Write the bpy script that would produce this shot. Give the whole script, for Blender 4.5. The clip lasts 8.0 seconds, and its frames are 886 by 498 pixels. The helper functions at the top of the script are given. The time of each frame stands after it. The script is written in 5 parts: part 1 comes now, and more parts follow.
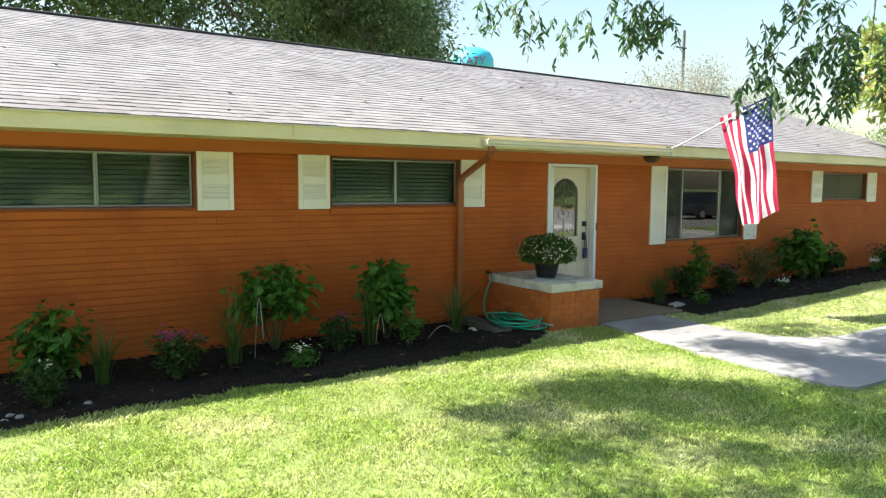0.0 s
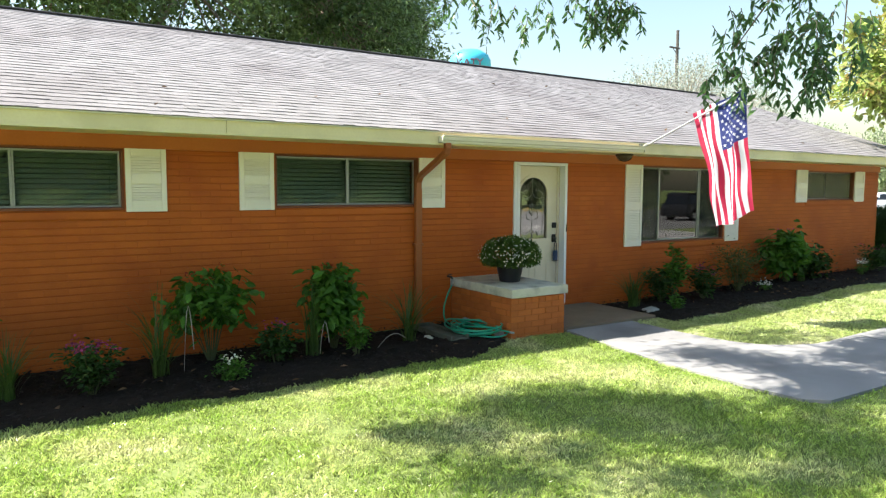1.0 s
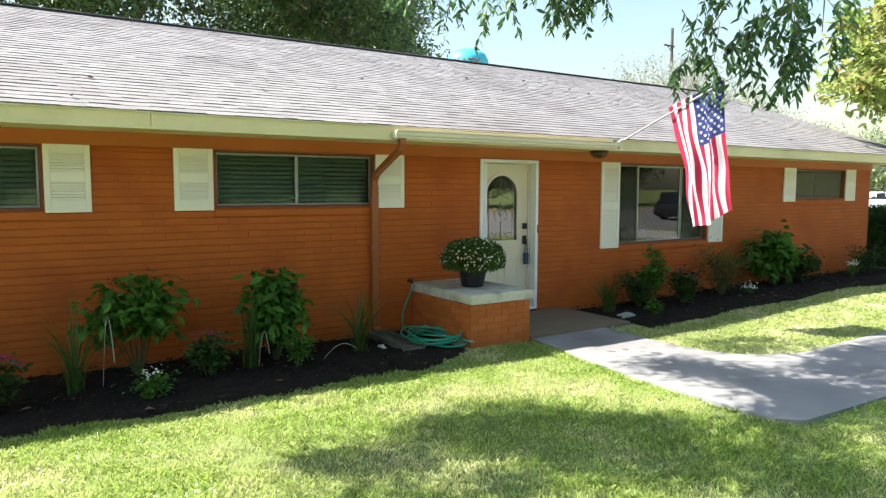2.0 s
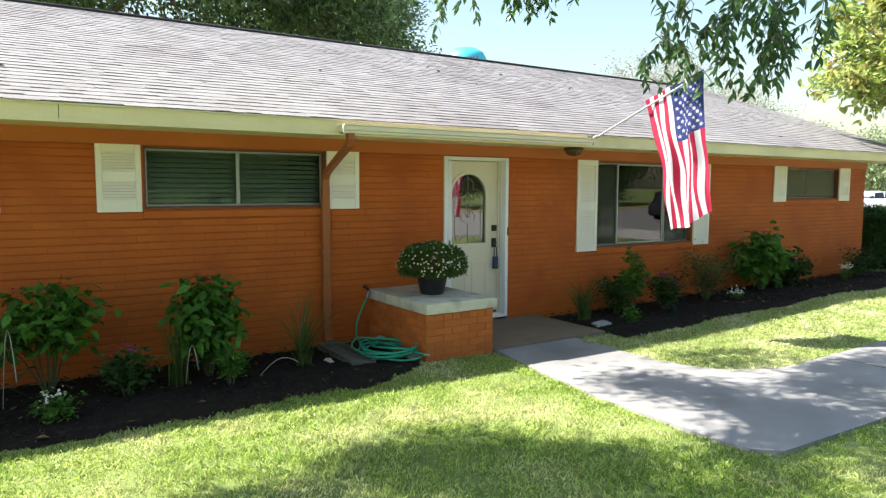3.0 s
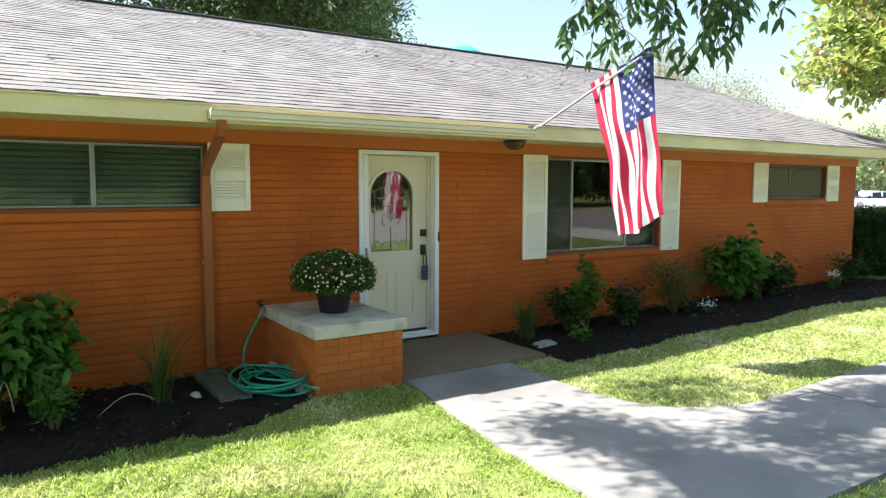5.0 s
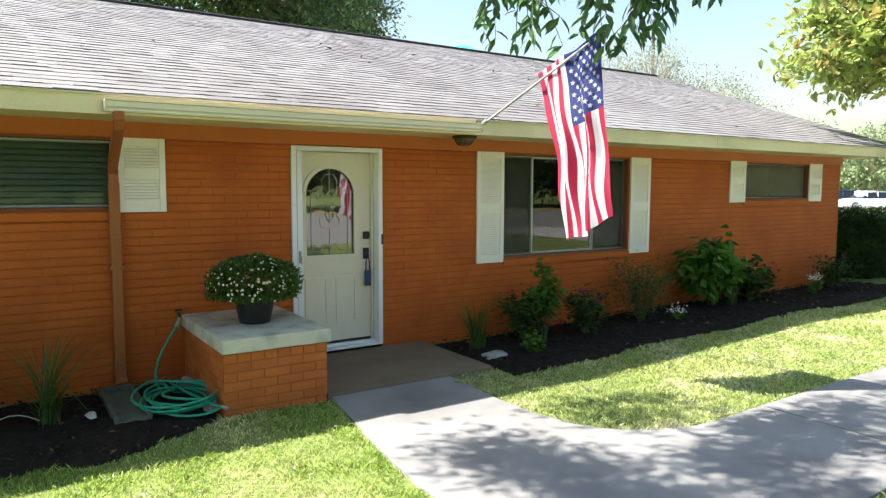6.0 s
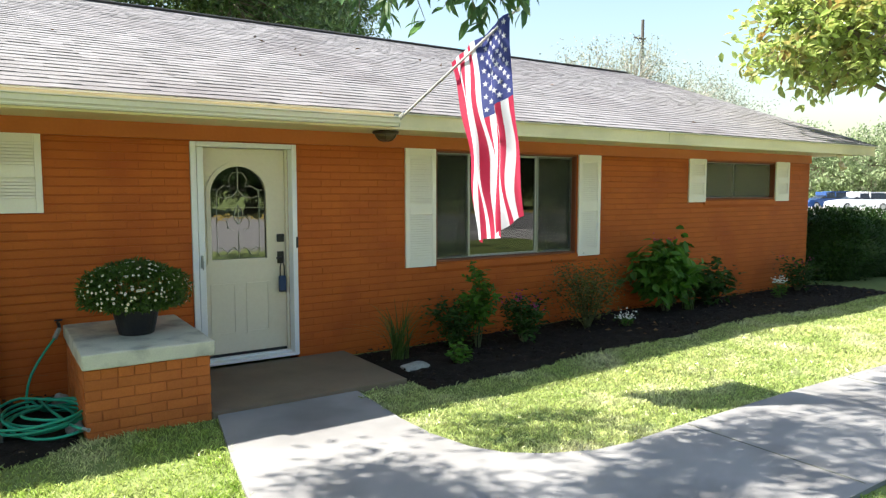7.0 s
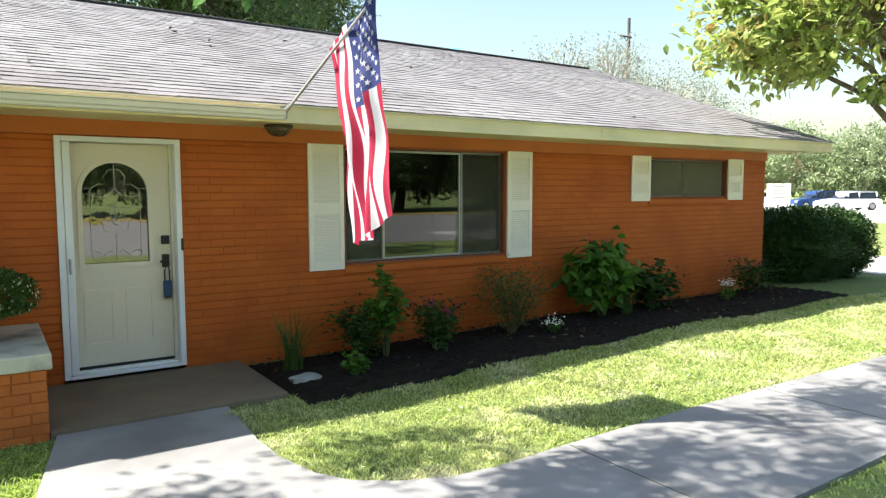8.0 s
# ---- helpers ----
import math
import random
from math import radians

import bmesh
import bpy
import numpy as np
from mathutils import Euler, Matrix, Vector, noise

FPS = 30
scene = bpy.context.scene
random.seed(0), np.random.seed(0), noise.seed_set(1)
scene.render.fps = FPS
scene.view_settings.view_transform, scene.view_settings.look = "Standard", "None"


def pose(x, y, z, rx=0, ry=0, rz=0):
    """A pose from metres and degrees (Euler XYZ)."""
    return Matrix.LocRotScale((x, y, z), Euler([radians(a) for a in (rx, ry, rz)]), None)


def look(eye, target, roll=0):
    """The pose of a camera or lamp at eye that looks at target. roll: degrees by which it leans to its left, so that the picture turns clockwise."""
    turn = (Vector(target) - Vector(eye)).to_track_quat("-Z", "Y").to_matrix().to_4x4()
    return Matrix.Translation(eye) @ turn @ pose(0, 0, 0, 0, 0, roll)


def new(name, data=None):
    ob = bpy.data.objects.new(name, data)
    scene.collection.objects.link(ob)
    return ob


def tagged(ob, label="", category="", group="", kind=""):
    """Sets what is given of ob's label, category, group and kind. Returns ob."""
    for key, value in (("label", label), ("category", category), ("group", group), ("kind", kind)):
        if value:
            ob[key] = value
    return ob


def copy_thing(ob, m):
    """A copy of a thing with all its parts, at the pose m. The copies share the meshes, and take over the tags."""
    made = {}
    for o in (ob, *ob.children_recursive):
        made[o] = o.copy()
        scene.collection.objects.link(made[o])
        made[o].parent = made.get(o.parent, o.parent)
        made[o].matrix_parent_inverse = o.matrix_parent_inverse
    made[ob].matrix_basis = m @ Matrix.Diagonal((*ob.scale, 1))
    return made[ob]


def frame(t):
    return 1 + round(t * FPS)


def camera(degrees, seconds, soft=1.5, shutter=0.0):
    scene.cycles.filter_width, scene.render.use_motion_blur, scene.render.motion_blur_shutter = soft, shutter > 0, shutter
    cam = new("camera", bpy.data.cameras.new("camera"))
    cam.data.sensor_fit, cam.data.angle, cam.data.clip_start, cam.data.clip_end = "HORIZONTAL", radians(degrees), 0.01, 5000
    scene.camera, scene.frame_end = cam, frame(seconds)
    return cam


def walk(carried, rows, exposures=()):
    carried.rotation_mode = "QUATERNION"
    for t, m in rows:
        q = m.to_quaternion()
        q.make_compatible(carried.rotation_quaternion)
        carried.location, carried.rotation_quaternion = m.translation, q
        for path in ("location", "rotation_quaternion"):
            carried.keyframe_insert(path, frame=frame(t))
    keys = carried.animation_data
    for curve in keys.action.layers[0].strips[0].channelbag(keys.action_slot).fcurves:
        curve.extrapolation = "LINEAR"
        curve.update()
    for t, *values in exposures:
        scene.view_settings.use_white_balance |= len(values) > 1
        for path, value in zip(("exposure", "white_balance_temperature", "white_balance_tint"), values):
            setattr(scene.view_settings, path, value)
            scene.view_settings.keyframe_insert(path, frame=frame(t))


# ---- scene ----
cam = camera(65.4, 8.0, soft=1.3)
PATH = [
    (0, (-0.651, 0.013, 1.793), (0.434, 1.683, 1.612), 0.4),
    (0.5, (-0.303, 0.08, 1.783), (0.785, 1.749, 1.604), 0.3),
    (1, (0.062, 0.13, 1.763), (1.15, 1.8, 1.588), 0.25),
    (1.5, (0.415, 0.217, 1.75), (1.504, 1.886, 1.576), 0.2),
    (3, (1.509, 0.599, 1.757), (2.601, 2.265, 1.579), 0.2),
    (3.5, (1.875, 0.745, 1.759), (2.966, 2.412, 1.581), 0.2),
    (4, (2.231, 0.881, 1.757), (3.322, 2.548, 1.578), 0.2),
    (4.5, (2.571, 1.008, 1.752), (3.663, 2.674, 1.573), 0.2),
    (6, (3.707, 1.249, 1.737), (4.802, 2.912, 1.559), 0.2),
    (6.5, (4.16, 1.261, 1.723), (5.256, 2.924, 1.548), 0.1),
    (7, (4.637, 1.238, 1.698), (5.736, 2.9, 1.528), 0.0),
    (7.5, (5.142, 1.192, 1.678), (6.245, 2.852, 1.511), -0.05),
    (8, (5.678, 1.114, 1.675), (6.782, 2.773, 1.506), -0.1),
]
walk(cam, [(t, look(eye, target, roll)) for t, eye, target, roll in PATH], [(0, 1.75), (8, 1.75)])

# ---- light: clear midday sky, sun high behind the house ----
SUN_DIR = Vector((-0.79, 0.482, 1.0)).normalized()
world = bpy.data.worlds.new("sky")
scene.world = world
world.use_nodes = True
wt = world.node_tree
sky = wt.nodes.new("ShaderNodeTexSky")
sky.sky_type = "NISHITA"
sky.sun_disc = False
sky.sun_elevation = math.asin(SUN_DIR.z)
sky.sun_rotation = math.atan2(SUN_DIR.x, SUN_DIR.y)
sky.air_density, sky.dust_density, sky.ozone_density = 1.6, 2.0, 2.5
wt.links.new(sky.outputs[0], wt.nodes["Background"].inputs[0])
wt.nodes["Background"].inputs[1].default_value = 0.08
sun_data = bpy.data.lights.new("sun", "SUN")
sun_data.energy, sun_data.angle, sun_data.color = 5.0, radians(0.55), (1.0, 0.95, 0.86)
sun = new("sun", sun_data)
sun.matrix_world = look(SUN_DIR * 50, (0, 0, 0))


# ---- materials ----
def surface(name, a, b, rough=0.8, scale=3.0, fine=60.0, bump=0.15, metal=0.0, spec=0.4, pieces=0.0, translucent=0.0, dirt=None, dirt_scale=0.7, stretch=(1, 1, 1)):
    """Two-scale noise between colours a and b, fine relief, piece-to-piece value changes, an optional stain colour."""
    m = bpy.data.materials.new(name)
    m.use_nodes = True
    nt = m.node_tree
    n, l = nt.nodes, nt.links
    bsdf = n["Principled BSDF"]
    geo = n.new("ShaderNodeNewGeometry")
    sc = n.new("ShaderNodeVectorMath")
    sc.operation = "MULTIPLY"
    sc.inputs[1].default_value = stretch
    l.new(geo.outputs["Position"], sc.inputs[0])
    big = n.new("ShaderNodeTexNoise")
    big.inputs["Scale"].default_value, big.inputs["Detail"].default_value = scale, 5
    small = n.new("ShaderNodeTexNoise")
    small.inputs["Scale"].default_value, small.inputs["Detail"].default_value = fine, 3
    for t in (big, small):
        l.new(sc.outputs[0], t.inputs["Vector"])
    mix = n.new("ShaderNodeMath")
    mix.operation = "ADD"
    half = n.new("ShaderNodeMath")
    half.operation = "MULTIPLY_ADD"
    half.inputs[1].default_value, half.inputs[2].default_value = 0.9, -0.25
    l.new(big.outputs[0], mix.inputs[0])
    l.new(small.outputs[0], half.inputs[0])
    l.new(half.outputs[0], mix.inputs[1])
    ramp = n.new("ShaderNodeMapRange")
    ramp.inputs[1].default_value, ramp.inputs[2].default_value = 0.35, 1.05
    l.new(mix.outputs[0], ramp.inputs[0])
    col = n.new("ShaderNodeMix")
    col.data_type = "RGBA"
    col.inputs[6].default_value, col.inputs[7].default_value = (*a, 1), (*b, 1)
    l.new(ramp.outputs[0], col.inputs[0])
    out = col.outputs[2]
    if dirt:
        dn = n.new("ShaderNodeTexNoise")
        dn.inputs["Scale"].default_value, dn.inputs["Detail"].default_value = dirt_scale, 6
        l.new(geo.outputs["Position"], dn.inputs["Vector"])
        dr = n.new("ShaderNodeMapRange")
        dr.inputs[1].default_value, dr.inputs[2].default_value = 0.5, 0.72
        l.new(dn.outputs[0], dr.inputs[0])
        dm = n.new("ShaderNodeMix")
        dm.data_type = "RGBA"
        dm.inputs[7].default_value = (*dirt, 1)
        l.new(out, dm.inputs[6])
        l.new(dr.outputs[0], dm.inputs[0])
        out = dm.outputs[2]
    if pieces:
        info = n.new("ShaderNodeObjectInfo")
        add = n.new("ShaderNodeMath")
        add.operation = "ADD"
        l.new(info.outputs["Random"], add.inputs[0])
        l.new(geo.outputs["Random Per Island"], add.inputs[1])
        fr = n.new("ShaderNodeMath")
        fr.operation = "FRACT"
        l.new(add.outputs[0], fr.inputs[0])
        mr = n.new("ShaderNodeMapRange")
        mr.inputs[3].default_value, mr.inputs[4].default_value = 1 - pieces, 1 + pieces
        l.new(fr.outputs[0], mr.inputs[0])
        hsv = n.new("ShaderNodeHueSaturation")
        l.new(mr.outputs[0], hsv.inputs["Value"])
        l.new(out, hsv.inputs["Color"])
        out = hsv.outputs[0]
    l.new(out, bsdf.inputs["Base Color"])
    bsdf.inputs["Roughness"].default_value = rough
    bsdf.inputs["Metallic"].default_value = metal
    bsdf.inputs["Specular IOR Level"].default_value = spec
    if bump:
        bp = n.new("ShaderNodeBump")
        bp.inputs["Strength"].default_value, bp.inputs["Distance"].default_value = bump, 0.01
        l.new(small.outputs[0], bp.inputs["Height"])
        l.new(bp.outputs[0], bsdf.inputs["Normal"])
    if translucent:
        tr = n.new("ShaderNodeBsdfTranslucent")
        l.new(out, tr.inputs[0])
        ms = n.new("ShaderNodeMixShader")
        ms.inputs[0].default_value = translucent
        l.new(bsdf.outputs[0], ms.inputs[1])
        l.new(tr.outputs[0], ms.inputs[2])
        l.new(ms.outputs[0], n["Material Output"].inputs[0])
    return m


def screen_mesh(name, colour, cover):
    """Fine woven insect screen, part see-through."""
    m = bpy.data.materials.new(name)
    m.use_nodes = True
    n, l = m.node_tree.nodes, m.node_tree.links
    bsdf = n["Principled BSDF"]
    bsdf.inputs["Base Color"].default_value = (*colour, 1)
    bsdf.inputs["Roughness"].default_value = 0.8
    tr, ms = n.new("ShaderNodeBsdfTransparent"), n.new("ShaderNodeMixShader")
    ms.inputs[0].default_value = cover
    l.new(tr.outputs[0], ms.inputs[1])
    l.new(bsdf.outputs[0], ms.inputs[2])
    l.new(ms.outputs[0], n["Material Output"].inputs[0])
    return m


def glass(name, tint=(0.42, 0.46, 0.45), ior=1.75, rough=0.0, wavy=0.0):
    """Window glass: clear pane with a Fresnel gloss."""
    m = bpy.data.materials.new(name)
    m.use_nodes = True
    n, l = m.node_tree.nodes, m.node_tree.links
    n.remove(n["Principled BSDF"])
    tr, gl, fr, ms = n.new("ShaderNodeBsdfTransparent"), n.new("ShaderNodeBsdfGlossy"), n.new("ShaderNodeFresnel"), n.new("ShaderNodeMixShader")
    tr.inputs[0].default_value = (*tint, 1)
    gl.inputs["Roughness"].default_value = rough
    fr.inputs[0].default_value = ior
    if wavy:
        no, bp = n.new("ShaderNodeTexNoise"), n.new("ShaderNodeBump")
        no.inputs["Scale"].default_value = 6
        bp.inputs["Strength"].default_value, bp.inputs["Distance"].default_value = wavy, 0.01
        l.new(no.outputs[0], bp.inputs["Height"])
        l.new(bp.outputs[0], gl.inputs["Normal"])
    l.new(fr.outputs[0], ms.inputs[0])
    l.new(tr.outputs[0], ms.inputs[1])
    l.new(gl.outputs[0], ms.inputs[2])
    l.new(ms.outputs[0], n["Material Output"].inputs[0])
    return m


BRICK = surface("painted_brick", (0.435, 0.094, 0.0085), (0.525, 0.127, 0.0135), 0.7, 2.2, 90, 0.3, pieces=0.055, dirt=(0.38, 0.076, 0.008), dirt_scale=1.3)
MORTAR = surface("painted_mortar", (0.37, 0.078, 0.009), (0.45, 0.106, 0.014), 0.85, 3, 120, 0.3)
PED_BRICK = surface("pedestal_brick", (0.42, 0.112, 0.020), (0.53, 0.155, 0.033), 0.8, 4, 90, 0.4, pieces=0.12)
PED_MORTAR = surface("pedestal_mortar", (0.34, 0.095, 0.022), (0.42, 0.128, 0.032), 0.9, 4, 120, 0.3)
ORANGE = surface("orange_trim_paint", (0.47, 0.124, 0.018), (0.545, 0.15, 0.025), 0.5, 1.4, 40, 0.06, dirt=(0.43, 0.11, 0.016), dirt_scale=0.8)
SPOUT = surface("brown_spout_paint", (0.30, 0.088, 0.025), (0.37, 0.118, 0.036), 0.45, 3, 50, 0.05)
CREAM = surface("cream_paint", (0.78, 0.675, 0.41), (0.86, 0.755, 0.49), 0.5, 1.2, 45, 0.05, dirt=(0.62, 0.55, 0.33), dirt_scale=0.9)
GUTTER = surface("gutter_paint", (0.72, 0.675, 0.56), (0.80, 0.755, 0.64), 0.45, 1.4, 45, 0.04)
WHITE = surface("white_paint", (0.85, 0.79, 0.68), (0.905, 0.855, 0.755), 0.5, 2, 60, 0.05)
FRAME_WHITE = surface("white_door_frame", (0.76, 0.77, 0.78), (0.85, 0.86, 0.85), 0.4, 3, 60, 0.03)
DOOR = surface("ivory_door_paint", (0.74, 0.665, 0.51), (0.80, 0.73, 0.575), 0.45, 1.5, 40, 0.04)
ALU = surface("aluminium", (0.30, 0.31, 0.30), (0.42, 0.43, 0.41), 0.4, 4, 70, 0.04, metal=0.6)
JAMB = surface("dark_red_jamb", (0.16, 0.05, 0.025), (0.22, 0.07, 0.03), 0.6, 3, 50, 0.08)
SHINGLE = surface("asphalt_shingle", (0.19, 0.182, 0.187), (0.265, 0.256, 0.262), 0.9, 1.3, 160, 0.5, pieces=0.10, dirt=(0.17, 0.156, 0.163), dirt_scale=0.55)
UNDERLAY = surface("roof_felt", (0.05, 0.045, 0.05), (0.09, 0.08, 0.09), 0.95, 2, 80, 0.2)
CONCRETE = surface("concrete", (0.20, 0.197, 0.195), (0.29, 0.286, 0.282), 0.9, 1.6, 140, 0.3, dirt=(0.155, 0.151, 0.148), dirt_scale=1.1)
PORCH = surface("porch_concrete", (0.155, 0.118, 0.078), (0.22, 0.172, 0.115), 0.9, 2.4, 120, 0.3, dirt=(0.14, 0.105, 0.07), dirt_scale=1.8)
CAP = surface("cap_concrete", (0.50, 0.488, 0.39), (0.66, 0.64, 0.525), 0.85, 5, 110, 0.35, dirt=(0.28, 0.275, 0.235), dirt_scale=4)
SPLASH = surface("mossy_concrete", (0.075, 0.085, 0.065), (0.14, 0.145, 0.11), 0.95, 7, 120, 0.5)
FARGRASS = surface("far_grass", (0.11, 0.15, 0.035), (0.22, 0.27, 0.08), 0.95, 0.35, 25, 0.6)
MULCH = surface("dark_mulch", (0.010, 0.008, 0.006), (0.026, 0.020, 0.015), 0.95, 6, 70, 1.0, spec=0.15)
BROWN_LEAF = surface("fallen_leaf", (0.10, 0.055, 0.025), (0.20, 0.12, 0.055), 0.7, 8, 40, 0, pieces=0.4)
CHIP = surface("bark_chip", (0.010, 0.008, 0.006), (0.045, 0.032, 0.024), 0.95, 9, 80, 0.4, pieces=0.5)
STONE = surface("pale_stone", (0.20, 0.20, 0.185), (0.38, 0.38, 0.35), 0.9, 9, 90, 0.6)
GRASS = surface("grass_blades", (0.255, 0.395, 0.06), (0.56, 0.62, 0.22), 0.35, 1.1, 14, 0, spec=1.0, pieces=0.55, translucent=0.48, dirt=(0.70, 0.68, 0.40), dirt_scale=1.1)
# Paler than GRASS: dry straw, with full-sun glare put into the colour as well.
DRY_SUNLIT_GRASS = surface("dry_sunlit_grass", (0.32, 0.43, 0.11), (0.64, 0.66, 0.32), 0.33, 1.4, 14, 0, spec=1.0, pieces=0.55, translucent=0.45, dirt=(0.74, 0.72, 0.48), dirt_scale=1.5)
LEAF = surface("shrub_leaf", (0.042, 0.135, 0.014), (0.10, 0.225, 0.028), 0.5, 8, 40, 0, spec=0.35, pieces=0.4, translucent=0.35)
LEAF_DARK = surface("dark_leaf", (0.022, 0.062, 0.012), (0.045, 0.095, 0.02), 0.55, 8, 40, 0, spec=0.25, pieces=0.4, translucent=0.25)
LEAF_OLIVE = surface("olive_leaf", (0.08, 0.10, 0.025), (0.13, 0.14, 0.04), 0.55, 8, 40, 0, pieces=0.35, translucent=0.3)
BLADE = surface("strap_leaf", (0.045, 0.095, 0.018), (0.095, 0.15, 0.034), 0.5, 8, 40, 0, pieces=0.3, translucent=0.3)
PURPLE = surface("purple_flower", (0.28, 0.03, 0.13), (0.42, 0.06, 0.20), 0.6, 9, 50, 0, pieces=0.4, translucent=0.3)
RED_BUD = surface("red_flower", (0.30, 0.03, 0.015), (0.42, 0.06, 0.02), 0.6, 9, 50, 0, pieces=0.3, translucent=0.3)
PETAL = surface("white_petal", (0.78, 0.78, 0.68), (0.86, 0.86, 0.78), 0.6, 9, 50, 0, translucent=0.3)
YOLK = surface("yellow_disc", (0.62, 0.42, 0.06), (0.72, 0.5, 0.09), 0.7, 9, 50, 0)
STEM = surface("green_stem", (0.06, 0.08, 0.03), (0.10, 0.11, 0.04), 0.7, 8, 40, 0.1)
TREE_LEAF = surface("oak_leaf", (0.055, 0.11, 0.03), (0.15, 0.215, 0.075), 0.4, 0.5, 8, 0, spec=0.5, pieces=0.5, translucent=0.4)
# Leaves of the distant trees; the haze in between is put into this paler colour.
HAZED_LEAF = surface("hazed_leaf", (0.19, 0.26, 0.13), (0.33, 0.39, 0.22), 0.6, 0.4, 6, 0, pieces=0.4, translucent=0.4)
# Darker than the oaks: the crowns' dense shade is put into the colour.
SHADED_STREET_LEAF = surface("shaded_street_leaf", (0.035, 0.075, 0.022), (0.085, 0.13, 0.04), 0.5, 0.5, 8, 0, pieces=0.5, translucent=0.3)
MUM_LEAF = surface("mum_leaf", (0.05, 0.115, 0.018), (0.11, 0.18, 0.036), 0.5, 8, 40, 0, pieces=0.35, translucent=0.35)
PECAN_LEAF = surface("pecan_leaf", (0.055, 0.14, 0.045), (0.12, 0.22, 0.075), 0.35, 2, 12, 0, spec=0.6, pieces=0.4, translucent=0.5)
MAGNOLIA_LEAF = surface("magnolia_leaf", (0.22, 0.34, 0.07), (0.44, 0.50, 0.17), 0.25, 1.5, 10, 0, spec=0.8, pieces=0.45, translucent=0.52, dirt=(0.30, 0.18, 0.06), dirt_scale=2.2)
PALE_LEAF = surface("pale_leaf", (0.22, 0.25, 0.19), (0.40, 0.42, 0.35), 0.7, 0.6, 8, 0, pieces=0.4, translucent=0.4)
BARK = surface("bark", (0.13, 0.10, 0.075), (0.24, 0.20, 0.16), 0.95, 4, 40, 0.9, stretch=(1, 1, 0.25))
PALE_BARK = surface("pale_twig", (0.34, 0.31, 0.26), (0.48, 0.45, 0.39), 0.9, 4, 40, 0.4)
BLACK = surface("black_metal", (0.012, 0.012, 0.013), (0.025, 0.025, 0.027), 0.4, 6, 60, 0.05)
POT = surface("black_plastic", (0.012, 0.012, 0.014), (0.022, 0.022, 0.025), 0.38, 6, 60, 0.05)
BLUE_BOX = surface("dark_blue_rubber", (0.025, 0.05, 0.12), (0.04, 0.075, 0.17), 0.55, 9, 60, 0.1)
HOSE = surface("green_hose_rubber", (0.01, 0.27, 0.16), (0.03, 0.38, 0.23), 0.4, 9, 60, 0.1)
LEAD = surface("lead_came", (0.38, 0.37, 0.31), (0.50, 0.48, 0.40), 0.3, 9, 60, 0.05)
BRONZE = surface("bronze", (0.05, 0.035, 0.02), (0.10, 0.07, 0.04), 0.45, 9, 60, 0.1, metal=0.5)
AMBER = surface("amber_glass", (0.10, 0.07, 0.04), (0.16, 0.12, 0.07), 0.3, 9, 60, 0.1)
SILVER = surface("silver_pole", (0.6, 0.6, 0.6), (0.7, 0.7, 0.7), 0.3, 6, 60, 0.03, metal=0.6)
FLAG_RED = surface("red_cloth", (0.40, 0.012, 0.05), (0.50, 0.028, 0.085), 0.75, 6, 200, 0.05, translucent=0.5)
FLAG_WHITE = surface("white_cloth", (0.64, 0.66, 0.72), (0.73, 0.75, 0.80), 0.75, 6, 200, 0.05, translucent=0.45)
FLAG_BLUE = surface("blue_cloth", (0.018, 0.03, 0.15), (0.03, 0.045, 0.2), 0.7, 6, 200, 0.05, translucent=0.4)
BLIND = surface("blind_slat", (0.26, 0.29, 0.225), (0.33, 0.36, 0.29), 0.6, 3, 50, 0.05)
# For window d: the lawn's olive reflection is put into the screen's colour.
LAWN_REFLECTION_SCREEN = screen_mesh("insect_screen", (0.17, 0.165, 0.105), 0.6)
DARK_SCREEN = screen_mesh("dark_insect_screen", (0.06, 0.066, 0.042), 0.32)
PLASTER = surface("interior_plaster", (0.5, 0.47, 0.42), (0.58, 0.55, 0.5), 0.9, 2, 60, 0.1)
WOODFLOOR = surface("interior_floor", (0.16, 0.1, 0.06), (0.24, 0.16, 0.1), 0.6, 3, 60, 0.1)
ASPHALT = surface("road_asphalt", (0.2, 0.195, 0.185), (0.28, 0.27, 0.26), 0.9, 0.6, 90, 0.4)
LOT = surface("pale_paving", (0.45, 0.43, 0.4), (0.55, 0.53, 0.5), 0.9, 0.4, 60, 0.3)
CAR_WHITE = surface("white_car_paint", (0.75, 0.76, 0.78), (0.8, 0.81, 0.83), 0.2, 1, 30, 0)
CAR_BLUE = surface("blue_car_paint", (0.015, 0.05, 0.16), (0.02, 0.06, 0.19), 0.2, 1, 30, 0)
CAR_GREY = surface("dark_car_paint", (0.025, 0.027, 0.03), (0.04, 0.042, 0.046), 0.2, 1, 30, 0)
CAR_GLASS = surface("car_glass", (0.012, 0.014, 0.016), (0.02, 0.022, 0.024), 0.08, 1, 30, 0, spec=0.7)
RUBBER = surface("tyre_rubber", (0.015, 0.015, 0.015), (0.03, 0.03, 0.03), 0.8, 8, 60, 0.2)
TANK = surface("cyan_tank_paint", (0.05, 0.42, 0.60), (0.08, 0.50, 0.68), 0.5, 0.1, 2, 0)
LETTER = surface("maroon_letter_paint", (0.16, 0.06, 0.12), (0.2, 0.08, 0.14), 0.6, 0.3, 2, 0)
TANK_WHITE = surface("white_tank_paint", (0.75, 0.78, 0.8), (0.82, 0.84, 0.85), 0.5, 0.1, 2, 0)
KERB_YELLOW = surface("worn_yellow_paint", (0.34, 0.25, 0.05), (0.46, 0.34, 0.08), 0.8, 1.2, 30, 0.1)
